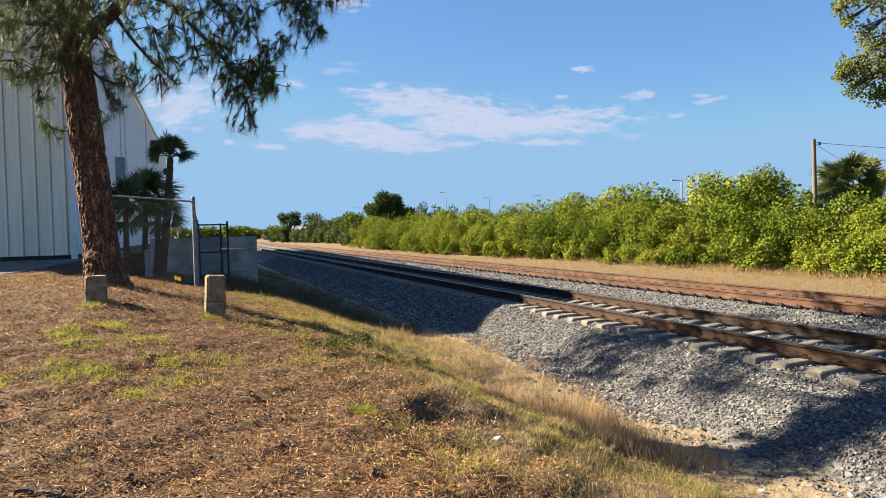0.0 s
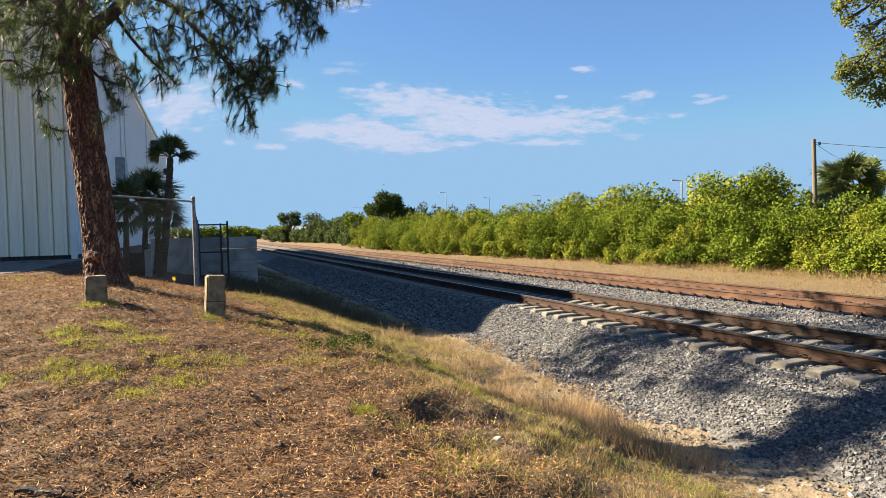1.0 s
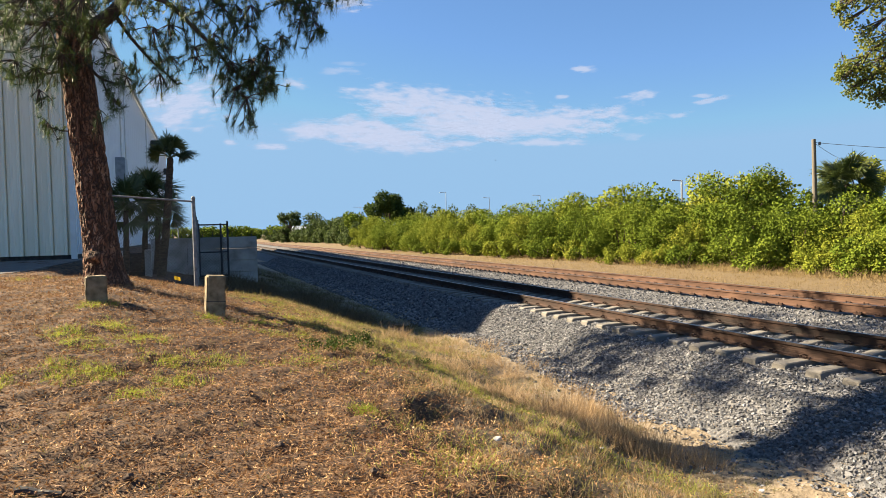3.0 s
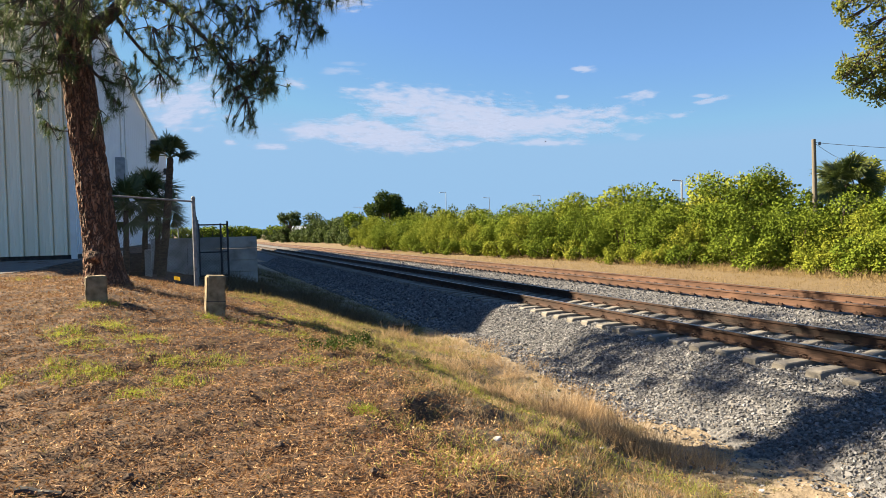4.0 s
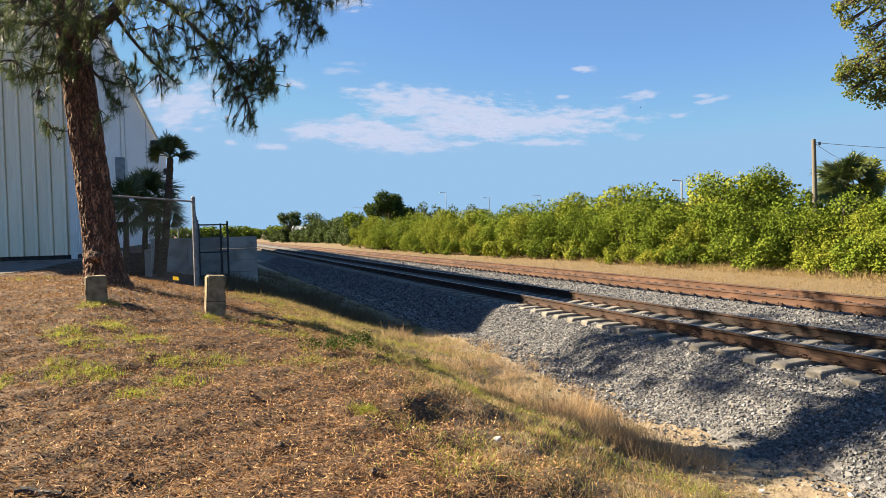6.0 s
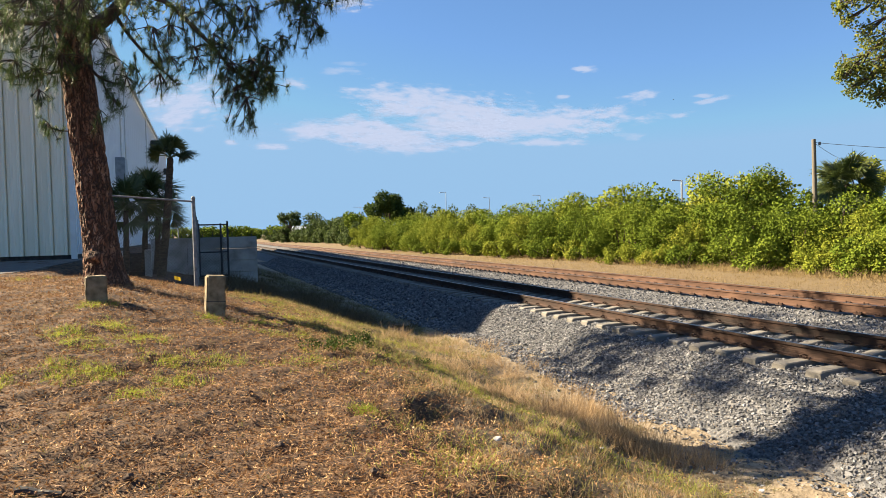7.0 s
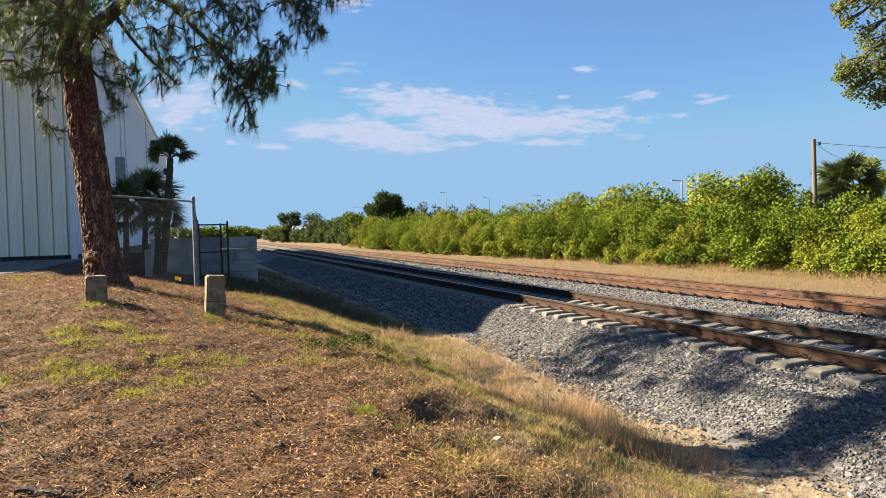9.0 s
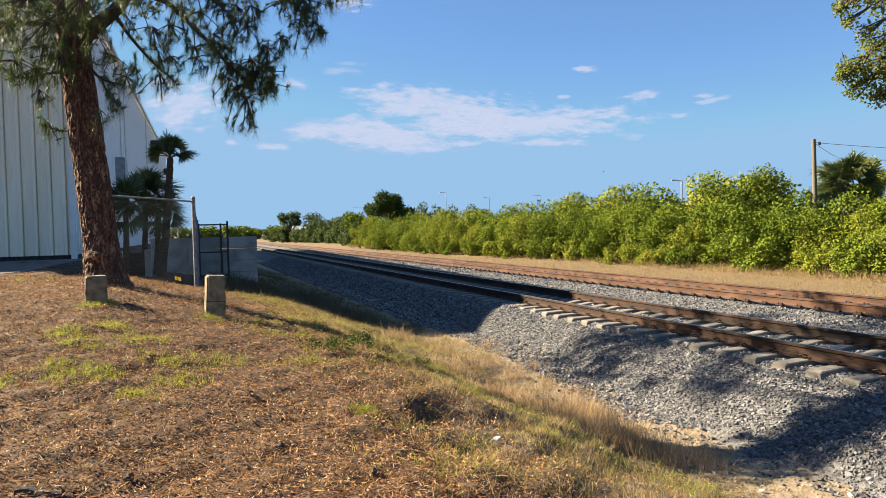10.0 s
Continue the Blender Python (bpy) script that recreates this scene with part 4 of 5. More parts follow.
dim = tagged(shrub_kind(66, 2.1, 3.2, 2000, M_LEAF4, 0.3), "dark green leafy shrub in the distant hedge", "shrub", "distant dark shrubs")
dim.location = (26.2, 199, -0.35)
for x, y, k in ((29.4, 188, 0.8), (28.6, 173, 0.9), (28.4, 161, 0.95), (27.4, 149, 1.1), (26.9, 139, 1.2), (26.3, 129, 1.25), (25.8, 120, 1.3), (25.2, 112, 1.3), (24.0, 104, 1.15), (22.6, 96, 1.0), (19.9, 179.1, 0.85), (20.4, 162.9, 0.95), (20.9, 152.1, 0.8), (22.2, 146.3, 0.95), (23.3, 140.5, 1.3), (24.3, 134.9, 1.4), (25.1, 129.2, 1.35), (25.9, 123.6, 1.3), (26.0, 116.1, 1.35), (25.6, 107.8, 1.35)):
    copy_thing(dim, pose(x, y, -0.35, 0, 0, hr.uniform(0, 360))).scale = (k, k, k)
cottage = tagged(new("house"), "distant white house with a pale roof among trees", "house")
part("wall", boxed(30.5, 185, 0.6, 8, 6, 3.4, 0.05), M_BLOCK, cottage)
rf = bmesh.new()
vs = [rf.verts.new(p) for p in ((26, 181.5, 2.25), (35, 181.5, 2.25), (35, 188.5, 2.25), (26, 188.5, 2.25), (26.5, 185, 3.4), (34.5, 185, 3.4))]
for q in ((0, 1, 5, 4), (2, 3, 4, 5), (1, 2, 5), (3, 0, 4), (3, 2, 1, 0)):
    rf.faces.new([vs[k] for k in q])
part("roof", rf, M_GREYBOX, cottage)


# ---- fan palms ----
def fan(bm_parts, base, d, size, seed):
    """A fan leaf: a stalk, then pleated blades spread over a disc."""
    r = random.Random(seed)
    d = Vector(d).normalized()
    side = d.cross(Vector((0, 0, 1))).normalized() if abs(d.z) < 0.95 else Vector((1, 0, 0))
    side = Matrix.Rotation(radians(r.uniform(-65, 65)), 3, d) @ side
    hub = Vector(base) + d * size * 0.85
    v, q = tube([base, tuple(Vector(base).lerp(hub, 0.5) + Vector((0, 0, 0.04))), tuple(hub)], 0.012, 4)
    bm_parts.append((v, q))
    up = side.cross(d)
    n = 42
    for i in range(n):
        a = radians(-95 + 190 * i / (n - 1))
        dd = (d * math.cos(a) + side * math.sin(a) + up * r.uniform(-0.12, 0.12)).normalized()
        L = size * (0.74 + 0.22 * math.cos(a)) * r.uniform(0.85, 1.1)
        w = dd.cross(up).normalized() * 0.018 * size / 0.6
        m, t = hub + dd * L * 0.55, hub + dd * L + Vector((0, 0, -0.22 * L * r.uniform(0.3, 1.3)))
        bm_parts.append(([tuple(hub - w * 0.3), tuple(hub + w * 0.3), tuple(m + w), tuple(m - w), tuple(t + w * 0.15), tuple(t - w * 0.15)], [(0, 1, 2, 3), (3, 2, 4, 5)]))


def fan_palm(x, y, z, top, lean, size, count, label, seed, r0=0.13, skirt=0.0):
    r = random.Random(seed)
    ob = tagged(new("fan_palm"), label, "palm")
    run = bend([(x, y, z - 0.1), (x + lean[0] * 0.6, y + lean[1] * 0.5, z + (top - z) * 0.5), (x + lean[0], y + lean[1], top)], 14)
    sides, v = 14, []
    for i, p in enumerate(run):
        for k in range(sides):
            w = 2 * math.pi * k / sides
            rr = r0 * (1.15 - 0.35 * i / len(run)) * (1 + 0.22 * ((i + k) % 2)) + 0.02 * noise.noise(Vector((k, i * 0.7, seed)))
            v.append((p[0] + rr * math.cos(w), p[1] + rr * math.sin(w), p[2]))
    q = [(i * sides + k, i * sides + (k + 1) % sides, (i + 1) * sides + (k + 1) % sides, (i + 1) * sides + k) for i in range(len(run) - 1) for k in range(sides)]
    solid("trunk", v, q, M_PTRUNK, ob, "rough dark palm trunk")
    head = run[-1]
    for i in range(count):
        a, el = i * 2.399, radians(r.uniform(-22 - 40 * skirt, 80))
        ps = []
        fan(ps, head, (math.cos(a) * math.cos(el), math.sin(a) * math.cos(el), math.sin(el)), size * (r.uniform(0.8, 1.1) if count < 40 else r.uniform(0.35, 1.0)), seed * 50 + i)
        v, q = merge(ps)
        solid("frond", v, q, M_PALM, ob)
    return ob


PALM_L = "fan palm with a shaggy trunk beside the fence"
fan_palm(-0.61, 20.4, 0.75, 3.84, (0.33, 0), 0.42, 26, PALM_L, 1, 0.085, -0.6)
fan_palm(-1.5, 20.8, 0.85, 2.45, (0.05, 0), 0.62, 18, "short fan palm with drooping fronds beside the fence", 2, 0.065, 0.7)
fan_palm(-1.1, 21.7, 0.85, 2.75, (0.1, 0), 0.66, 20, "short fan palm with drooping fronds beside the fence", 3, 0.065, 0.7)
fan_palm(-0.75, 20.9, 0.8, 2.3, (0.1, 0.1), 0.55, 12, "short fan palm with drooping fronds beside the fence", 4, 0.065, 0.6)
fan_palm(26.4, 22.4, -0.3, 3.2, (0.2, 0), 0.95, 60, "broad cabbage palm rising out of the hedge", 5, 0.2, 0.7)


# ---- concrete posts, fence, gate, low wall ----
def concrete_post(name, x, y, z, h, w, turn, lean, label, seed, notch=False):
    ob = tagged(new(name), label, "bollard", "concrete posts")
    ob.matrix_world = pose(x, y, z, lean[0], lean[1], turn)
    bm = bmesh.new()
    box(bm, 0, 0, h / 2 - 0.1, w, w, h + 0.2, 0.018)
    bmesh.ops.subdivide_edges(bm, edges=list(bm.edges), cuts=5, use_grid_fill=True)
    for q in bm.verts:
        n3 = noise.noise_vector(q.co * 9 + Vector((seed, 0, 0)))
        q.co += n3 * 0.007
        if notch and abs(q.co.z - h * 0.45) < 0.012:
            q.co.x *= 0.94
            q.co.y *= 0.94
    part("shaft", bm, M_POST, ob, smooth=False)
    if notch:
        part("crack", boxed(0, 0, h * 0.43, w * 1.012, w * 1.012, 0.014, 0.003), M_DARK, ob, "dark crack round the post")
    return ob


concrete_post("concrete_post", 0.33, 9.45, 0.66, 0.57, 0.232, 5, (0, 2.6), "weathered square concrete post, cracked, standing in straw", 3, True)
concrete_post("concrete_post", -1.03, 9.52, 0.94, 0.345, 0.24, 8, (0, 0.5), "short weathered square concrete post beside the pine", 8)

FX0, FX1, FY = -1.62, 0.21, 16.4
fence = tagged(new("chain_link_fence"), "dark chain-link fence with steel posts", "fence")


def fence_top(x):
    return 2.52 - 0.085 * (x - FX1)


for x, r in ((FX1, 0.04), (FX0, 0.035)):
    pst = pipe("post", [(x, FY, 0.3), (x, FY, fence_top(x) + 0.03)], r, M_GALV, fence)
    cap = bmesh.new()
    bmesh.ops.create_uvsphere(cap, u_segments=10, v_segments=6, radius=r * 1.2, matrix=Matrix.Translation((x, FY, fence_top(x) + 0.03)))
    part("cap", cap, M_GALV, pst)
pipe("top_rail", [(FX0, FY, fence_top(FX0) - 0.04), (FX1, FY, fence_top(FX1) - 0.04)], 0.021, M_GALV, fence)


def mesh_net(name, o, ux, w, h0, h1, parent, cell=0.072, r=0.0013, material=None):
    """Woven wire: two sets of slanted wires between the rails, each a thin square bar."""
    ps = []
    o, ux = Vector(o), Vector(ux)
    n = int((w + h1) / cell)
    for s in (1, -1):
        for i in range(-int(h1 / cell), n + 1):
            a0, a1 = i * cell, i * cell + s * (h1 - h0)
            p, e = (a0, h0), (a1, h1)
            t0, t1 = 0.0, 1.0
            dx = e[0] - p[0]
            ta, tb = (0 - p[0]) / dx, (w - p[0]) / dx
            t0, t1 = max(t0, min(ta, tb)), min(t1, max(ta, tb))
            if t1 - t0 < 0.02:
                continue
            q = [o + ux * (p[0] + dx * t) + Vector((0, 0, p[1] + (e[1] - p[1]) * t)) for t in (t0, t1)]
            ps.append(tube(q, r, 3))
    v, f_ = merge(ps)
    return solid(name, v, f_, material or M_GALV, parent, "woven wire mesh")


mesh_net("wire_mesh", (FX0, FY, 0), (1, 0, 0), FX1 - FX0, 0.75, 2.5, fence, material=M_WIRE)
# return run towards the gate
for x, y, r in ((0.32, 20.8, 0.03), (0.43, 25.2, 0.035)):
    pipe("post", [(x, y, 0.1), (x, y, 2.25)], r, M_GALV, fence)
pipe("top_rail", [(FX1, FY, 2.48), (0.32, 20.8, 2.2), (0.43, 25.2, 2.12)], 0.02, M_GALV, fence)
mesh_net("wire_mesh", (FX1, FY + 0.05, 0), Vector((0.22, 8.75, 0)).normalized(), 8.7, 0.4, 2.1, fence, material=M_DARK)

gate = tagged(new("metal_gate"), "closed chain-link gate on steel tube frame", "gate")
for x in (0.46, 1.17, 1.39):
    pipe("gate_post", [(x, 25.2, 0.1), (x, 25.2, 2.12 if x < 1.3 else 2.2)], 0.032, M_DARK, gate)
for z in (2.08, 1.15, 0.35):
    pipe("gate_rail", [(0.46, 25.2, z), (1.39, 25.2, z)], 0.024, M_DARK, gate)
mesh_net("wire_mesh", (0.46, 25.2, 0), (1, 0, 0), 0.93, 0.35, 2.08, gate, 0.1, 0.003, M_DARK)

low_wall = tagged(new("concrete_wall"), "low grey weathered concrete block wall", "wall")
for i in range(3):
    for k in range(4):
        part("block", boxed(-0.5 + i * 1.165, 25.9 + 0.004 * ((i + k) % 2), 0.21 + 0.412 * k, 1.157, 0.2, 0.405, 0.012), M_BLOCK, low_wall)
stud = random.Random(2)
for i in range(9):
    x = -0.4 + 0.33 * i
    pipe("bar", [(x, 25.9, 1.6), (x + stud.uniform(-0.03, 0.03), 25.9, 1.72 + stud.uniform(0, 0.22))], 0.012, M_DARK, low_wall)

cab = tagged(new("utility_cabinet"), "low grey concrete utility enclosure with a dark louvred door", "cabinet")
part("side_block", boxed(-1.72, 21.9, 0.85, 0.42, 0.5, 1.0, 0.02), M_BLOCK, cab)
part("pillar", boxed(-0.98, 21.7, 0.87, 0.17, 0.5, 1.0, 0.02), M_BLOCK, cab)
door = part("door", boxed(-1.29, 21.85, 0.82, 0.44, 0.3, 0.92, 0.01), M_DARK, cab, "dark louvred door")
for i in range(8):
    part("louvre", boxed(-1.29, 21.68, 0.45 + 0.1 * i, 0.4, 0.05, 0.03, 0.005), M_DARK, door)
part("label_plate", boxed(-1.70, 21.64, 1.1, 0.09, 0.01, 0.16), M_TRIM, cab, "pale plate")

# ---- poles, wires ----
upole = tagged(new("utility_pole"), "weathered grey wooden utility pole in the hedge", "utility pole")
pipe("shaft", bend([(25.6, 22.9, -0.4), (25.32, 22.85, 2.0), (25.22, 22.82, 5.14)], 8), np.linspace(0.115, 0.085, 17), M_WOOD, upole, 14)
part("insulator", boxed(25.42, 22.7, 4.95, 0.12, 0.08, 0.14, 0.02), M_GREYBOX, upole)
pole2 = tagged(new("utility_pole"), "distant utility pole with a crossarm", "utility pole")
pipe("shaft", [(63.6, 51.45, -0.4), (63.6, 51.45, 7.8)], 0.14, M_WOOD, pole2, 10)
part("crossarm", boxed(63.6, 51.45, 7.5, 2.0, 0.14, 0.16, 0.02), M_WOOD, pole2)


def cable(p, q, sag, r=0.01):
    pts = [Vector(p).lerp(Vector(q), t / 12) - Vector((0, 0, sag * 4 * (t / 12) * (1 - t / 12))) for t in range(13)]
    return tagged(pipe("cable", pts, r, M_DARK, None, 5), "thin black overhead cable between poles", "cable")


cable((25.3, 22.8, 5.0), (31.0, 17.0, 4.05), 0.12)
cable((25.3, 22.8, 4.95), (63.6, 51.45, 7.5), 0.5)
cable((63.6, 51.45, 7.52), (95, 43, 7.7), 0.4, 0.03)


def mast(x, y, h, arm, label="tall pale street lamp mast with a short arm"):
    ob = tagged(new("street_lamp"), label, "street lamp", "lamp masts behind the hedge")
    pipe("pole", [(x, y, -0.3), (x, y, h)], np.array([0.085, 0.05]), M_GREYBOX, ob)
    pipe("arm", [(x, y, h - 0.1), (x - arm, y + 0.1, h)], 0.035, M_GREYBOX, ob)
    part("lamp_head", boxed(x - arm, y + 0.1, h - 0.03, 0.4, 0.16, 0.08, 0.02), M_GREYBOX, ob)


mast(41.9, 112.5, 7.9, 0.9)
mast(48.8, 110, 6.85, 0.9)
mast(52.1, 98, 6.6, 1.1)
mast(62.7, 78, 7.5, 1.2)
mast(35.4, 147, 6.8, 1.4)
mast(46.5, 57.7, 5.95, 1.0)
mast(-0.75, 101.5, 8.5, 0.4, "distant pale lamp mast beside the warehouse")

# ---- survey flag that flutters, bird that flies by ----
flag = tagged(new("marker_flag"), "small yellow survey flag on a wire in the straw", "flag")
flag.location = (-0.17, 12.8, 0.76)
pipe("wire", [(0, 0, -0.05), (0, 0, 0.34)], 0.003, M_GALV, flag, 5)
fl = bmesh.new()
g = [[fl.verts.new((0.095 * i / 5, 0.006 * math.sin(i * 1.3), 0.24 + 0.032 * j - 0.006 * i)) for j in range(3)] for i in range(6)]
for i in range(5):
    for j in range(2):
        fl.faces.new((g[i][j], g[i + 1][j], g[i + 1][j + 1], g[i][j + 1]))
bmesh.ops.solidify(fl, geom=list(fl.faces), thickness=0.004)
cloth = part("cloth", fl, M_YELLOW, flag, "yellow plastic flag")

bird = tagged(new("bird"), "small dark bird flying across the sky", "bird")
bird.scale = (0.6, 0.6, 0.6)
bb = bmesh.new()
bmesh.ops.create_uvsphere(bb, u_segments=12, v_segments=8, radius=0.06, matrix=Matrix.Diagonal((2.1, 0.9, 0.85, 1)))
part("body", bb, M_BIRD, bird, smooth=True)
tail = bmesh.new()
tail.faces.new([tail.verts.new(p) for p in ((-0.1, -0.02, 0), (-0.1, 0.02, 0), (-0.24, 0.05, 0.01), (-0.24, -0.05, 0.01))])
bmesh.ops.solidify(tail, geom=list(tail.faces), thickness=0.008)
part("tail", tail, M_BIRD, bird)
wings = []
for s in (-1, 1):
    wb = bmesh.new()
    wb.faces.new([wb.verts.new(p) for p in ((0.07, 0, 0), (0.05, s * 0.14, 0.0), (-0.04, s * 0.27, 0.0), (-0.06, s * 0.12, 0), (-0.06, 0, 0))])
    bmesh.ops.solidify(wb, geom=list(wb.faces), thickness=0.01)
    w = part("wing", wb, M_BIRD, bird)
    w.location = (0, s * 0.03, 0.02)
    wings.append((w, s))


# ---- oak bough overhead ----
def oak():
    ob = tagged(new("oak_tree"), "live oak whose leafy bough hangs over the path", "tree")
    v, q = tube(bend([(5.2, -4.0, -0.6), (5.1, -3.9, 1.2), (5.3, -3.2, 2.6), (5.6, -1.4, 3.8)], 6), np.linspace(0.28, 0.16, 19), 12)
    solid("trunk", v, q, M_TWIG, ob, smooth=True)
    boughs = [[(5.5, -1.6, 3.7), (5.9, 0.8, 4.5), (6.1, 2.8, 4.5), (6.0, 4.0, 4.1), (5.75, 4.6, 3.7)], [(6.1, 2.4, 4.5), (6.2, 3.6, 3.9), (6.0, 4.3, 3.3), (5.75, 4.7, 2.95)], [(5.6, -1.2, 3.9), (7.2, 0.6, 5.2), (7.6, 2.6, 5.6)]]
    for b in boughs:
        run = bend(b, 6)
        v, q = tube(run, np.linspace(0.07, 0.012, len(run)), 6)
        solid("bough", v, q, M_TWIG, ob, smooth=True)
    return ob


oak_tree = oak()


def ray_spot(u, h, d):
    """A place by its bearing right of the view's axis, its height and its distance ahead."""
    return Vector((0, 0, h)) + RIGHT * (u * d) + FWD * d


crown("crown", [(5.6 + 1.5 * math.cos(i * 2.1), -2.2 + 1.8 * math.sin(i * 1.7), 5.0 + 0.32 * i, 0.95) for i in range(9)], 5200, 0.11, M_OAK, oak_tree)
oak_pos, oak_dir, oak_twigs = [], [], []
for u, h, s, k in ((0.585, 3.62, 0.14, 150), (0.605, 3.72, 0.14, 190), (0.625, 3.6, 0.16, 260), (0.64, 3.3, 0.15, 220), (0.565, 3.52, 0.07, 70), (0.578, 3.42, 0.08, 80), (0.60, 3.32, 0.09, 80), (0.575, 3.02, 0.1, 150), (0.60, 3.0, 0.14, 260), (0.628, 2.96, 0.15, 260), (0.585, 2.85, 0.1, 140), (0.615, 2.78, 0.11, 160), (0.63, 2.78, 0.08, 80), (0.565, 2.95, 0.06, 60), (0.66, 3.6, 0.3, 400), (0.7, 3.2, 0.3, 400), (0.67, 2.95, 0.16, 200), (0.72, 4.0, 0.4, 400), (0.61, 3.2, 0.12, 150), (0.632, 3.12, 0.12, 150)):
    c = np.array(ray_spot(u, h, 6.0))
    k = int(k * 1.9)
    oak_pos.append(c + sphere_dirs(k) * s * 1.05 * rnd.uniform(0, 1, (k, 1)) ** 0.5)
    oak_dir.append(rnd.normal(size=(k, 3)) + np.array([-0.3, 0.2, -0.1]))
    for _ in range(5):
        oak_twigs.append(tube([tuple(c + np.array([0.12, -0.1, 0.1])), tuple(c + rnd.normal(size=3) * s * 0.4), tuple(c + rnd.normal(size=3) * s * 0.45)], [0.006, 0.005, 0.003], 4))
v, q = merge(oak_twigs)
oak_sprigs = solid("twig", v, q, M_TWIG, oak_tree)
oak_sprigs["kind"] = "stuff"
op = np.concatenate(oak_pos)
oak_leaves = cards(op, np.concatenate(oak_dir), 0.032 * rnd.uniform(0.6, 1.25, len(op)), 0.0095 * rnd.uniform(0.8, 1.2, len(op)), 0.1, "leaves", M_OAK, oak_tree, "small olive green oak leaves")
oak_leaves["kind"] = "stuff"


# ---- ground cover ----
def scatter(n, x0, x1, y0, y1, power=1.6):
    return rnd.uniform(x0, x1, n), y0 + (y1 - y0) * rnd.uniform(0, 1, n) ** power


def lay(x, y, up=0.01):
    return np.stack([x, y, gz(x, y) + up], -1)


# pine straw: loose needles lying every way
n = 75000
x, y = scatter(n, -5.5, 2.6, 3.2, 16.5)
keep = rnd.uniform(size=n) < 1 - step(1.2, 2.6, x)
x, y = x[keep], y[keep]
n = len(x)
a = rnd.uniform(0, 2 * math.pi, n)
d = np.stack([np.cos(a), np.sin(a), rnd.normal(0.06, 0.16, n)], -1)
tagged(strips(lay(x, y, 0.012 + 0.02 * rnd.uniform(size=n)), d, rnd.uniform(0.04, 0.13, n), rnd.uniform(0.0009, 0.0021, n), "pine_straw", M_STRAW), "orange-brown fallen pine needles", "pine straw", kind="stuff")
n = 120000
x, y = scatter(n, -5.5, 5.2, 3.2, 15, 1.45)
keep = rnd.uniform(size=n) < 1 - 0.8 * step(1.6, 3.2, x + 0.35 * wob(x, y, 3, 2))
x, y = x[keep], y[keep]
n = len(x)
d = np.concatenate([rnd.normal(size=(n, 2)), rnd.normal(0.15, 0.6, (n, 1))], 1)
tagged(cards(lay(x, y, 0.012 + 0.04 * rnd.uniform(size=n) ** 2), d, rnd.uniform(0.014, 0.042, n), rnd.uniform(0.003, 0.009, n), 0.16, "leaf_litter", M_LITTER), "small dry brown fallen leaves", "leaf litter", kind="stuff")


def tussocks(name, centres, per, spread, length, width, material, label, category, lean=0.45, droop=0.3):
    """Blades in tufts round the given centres."""
    c = np.repeat(np.asarray(centres, dtype=float), per, 0)
    m = len(c)
    off = rnd.normal(size=(m, 2)) * spread
    x, y = c[:, 0] + off[:, 0], c[:, 1] + off[:, 1]
    d = np.concatenate([rnd.normal(size=(m, 2)) * lean + off / spread * 0.15, np.ones((m, 1))], 1)
    size = np.repeat(rnd.uniform(0.4, 1.2, len(centres)), per) * rnd.uniform(0.5, 1.1, m)
    if length < 0.16 or width > 0.0055:
        return tagged(strips(lay(x, y, -0.01), d, length * size, np.full(m, width), name, material), label, category, kind="stuff")
    return tagged(blades(lay(x, y, -0.01), d, length * size, np.full(m, width), rnd.uniform(0, droop, m), name, material), label, category, kind="stuff")


def band(n, x0, x1, y0, y1, power=1.3, keep=None):
    x, y = scatter(n, x0, x1, y0, y1, power)
    if keep is not None:
        ok = rnd.uniform(size=n) < keep(x, y)
        x, y = x[ok], y[ok]
    return np.stack([x, y], -1)


GREEN_SPOTS = [(-1.11, 7.76, 0.22), (-0.85, 7.4, 0.3), (-0.72, 8.2, 0.25), (-0.42, 7.75, 0.22), (-0.2, 7.0, 0.2), (-0.08, 6.4, 0.22), (-1.0, 6.6, 0.25), (-0.7, 6.55, 0.2), (0.26, 7.1, 0.3), (-0.43, 6.0, 0.17), (-1.5, 6.4, 0.18), (-3.6, 13.5, 0.3), (1.16, 12.4, 0.5), (-2.6, 13.8, 0.3), (0.3, 9.15, 0.2), (-1.0, 9.25, 0.2), (1.3, 7.2, 0.5), (1.0, 8.5, 0.4), (1.33, 5.49, 0.09), (3.05, 7.25, 0.14), (3.2, 6.0, 0.2), (1.5, 10.2, 0.4), (0.9, 9.3, 0.35)]
cs = np.concatenate([np.array([sx, sy]) + rnd.normal(size=(30, 2)) * s * 0.5 for sx, sy, s in GREEN_SPOTS])
tussocks("green_grass", cs, 22, 0.035, 0.075, 0.0022, M_GRASS, "short bright green grass patches in the straw", "grass", 0.7, 0.5)
tussocks("green_grass", band(750, -5, 3.2, 4, 15), 9, 0.025, 0.075, 0.002, M_WEED, "sparse short olive grass in the straw", "grass", 0.8, 0.5)


def patch(f, seed, level):
    return lambda x, y: 1.0 * (wob(x, y, f, seed) + 0.4 * wob(x, y, f * 3.1, seed + 2) > level)


def bank_part(x, y):
    return step(1.2, 2.2, x + 0.3 * wob(x, y, 2.5, 4)) * (1 - step(4.3 + 1.3 * step(7, 10.5, y), 5.0 + 1.3 * step(7, 10.5, y), x + 0.5 * wob(x, y, 2, 7)))


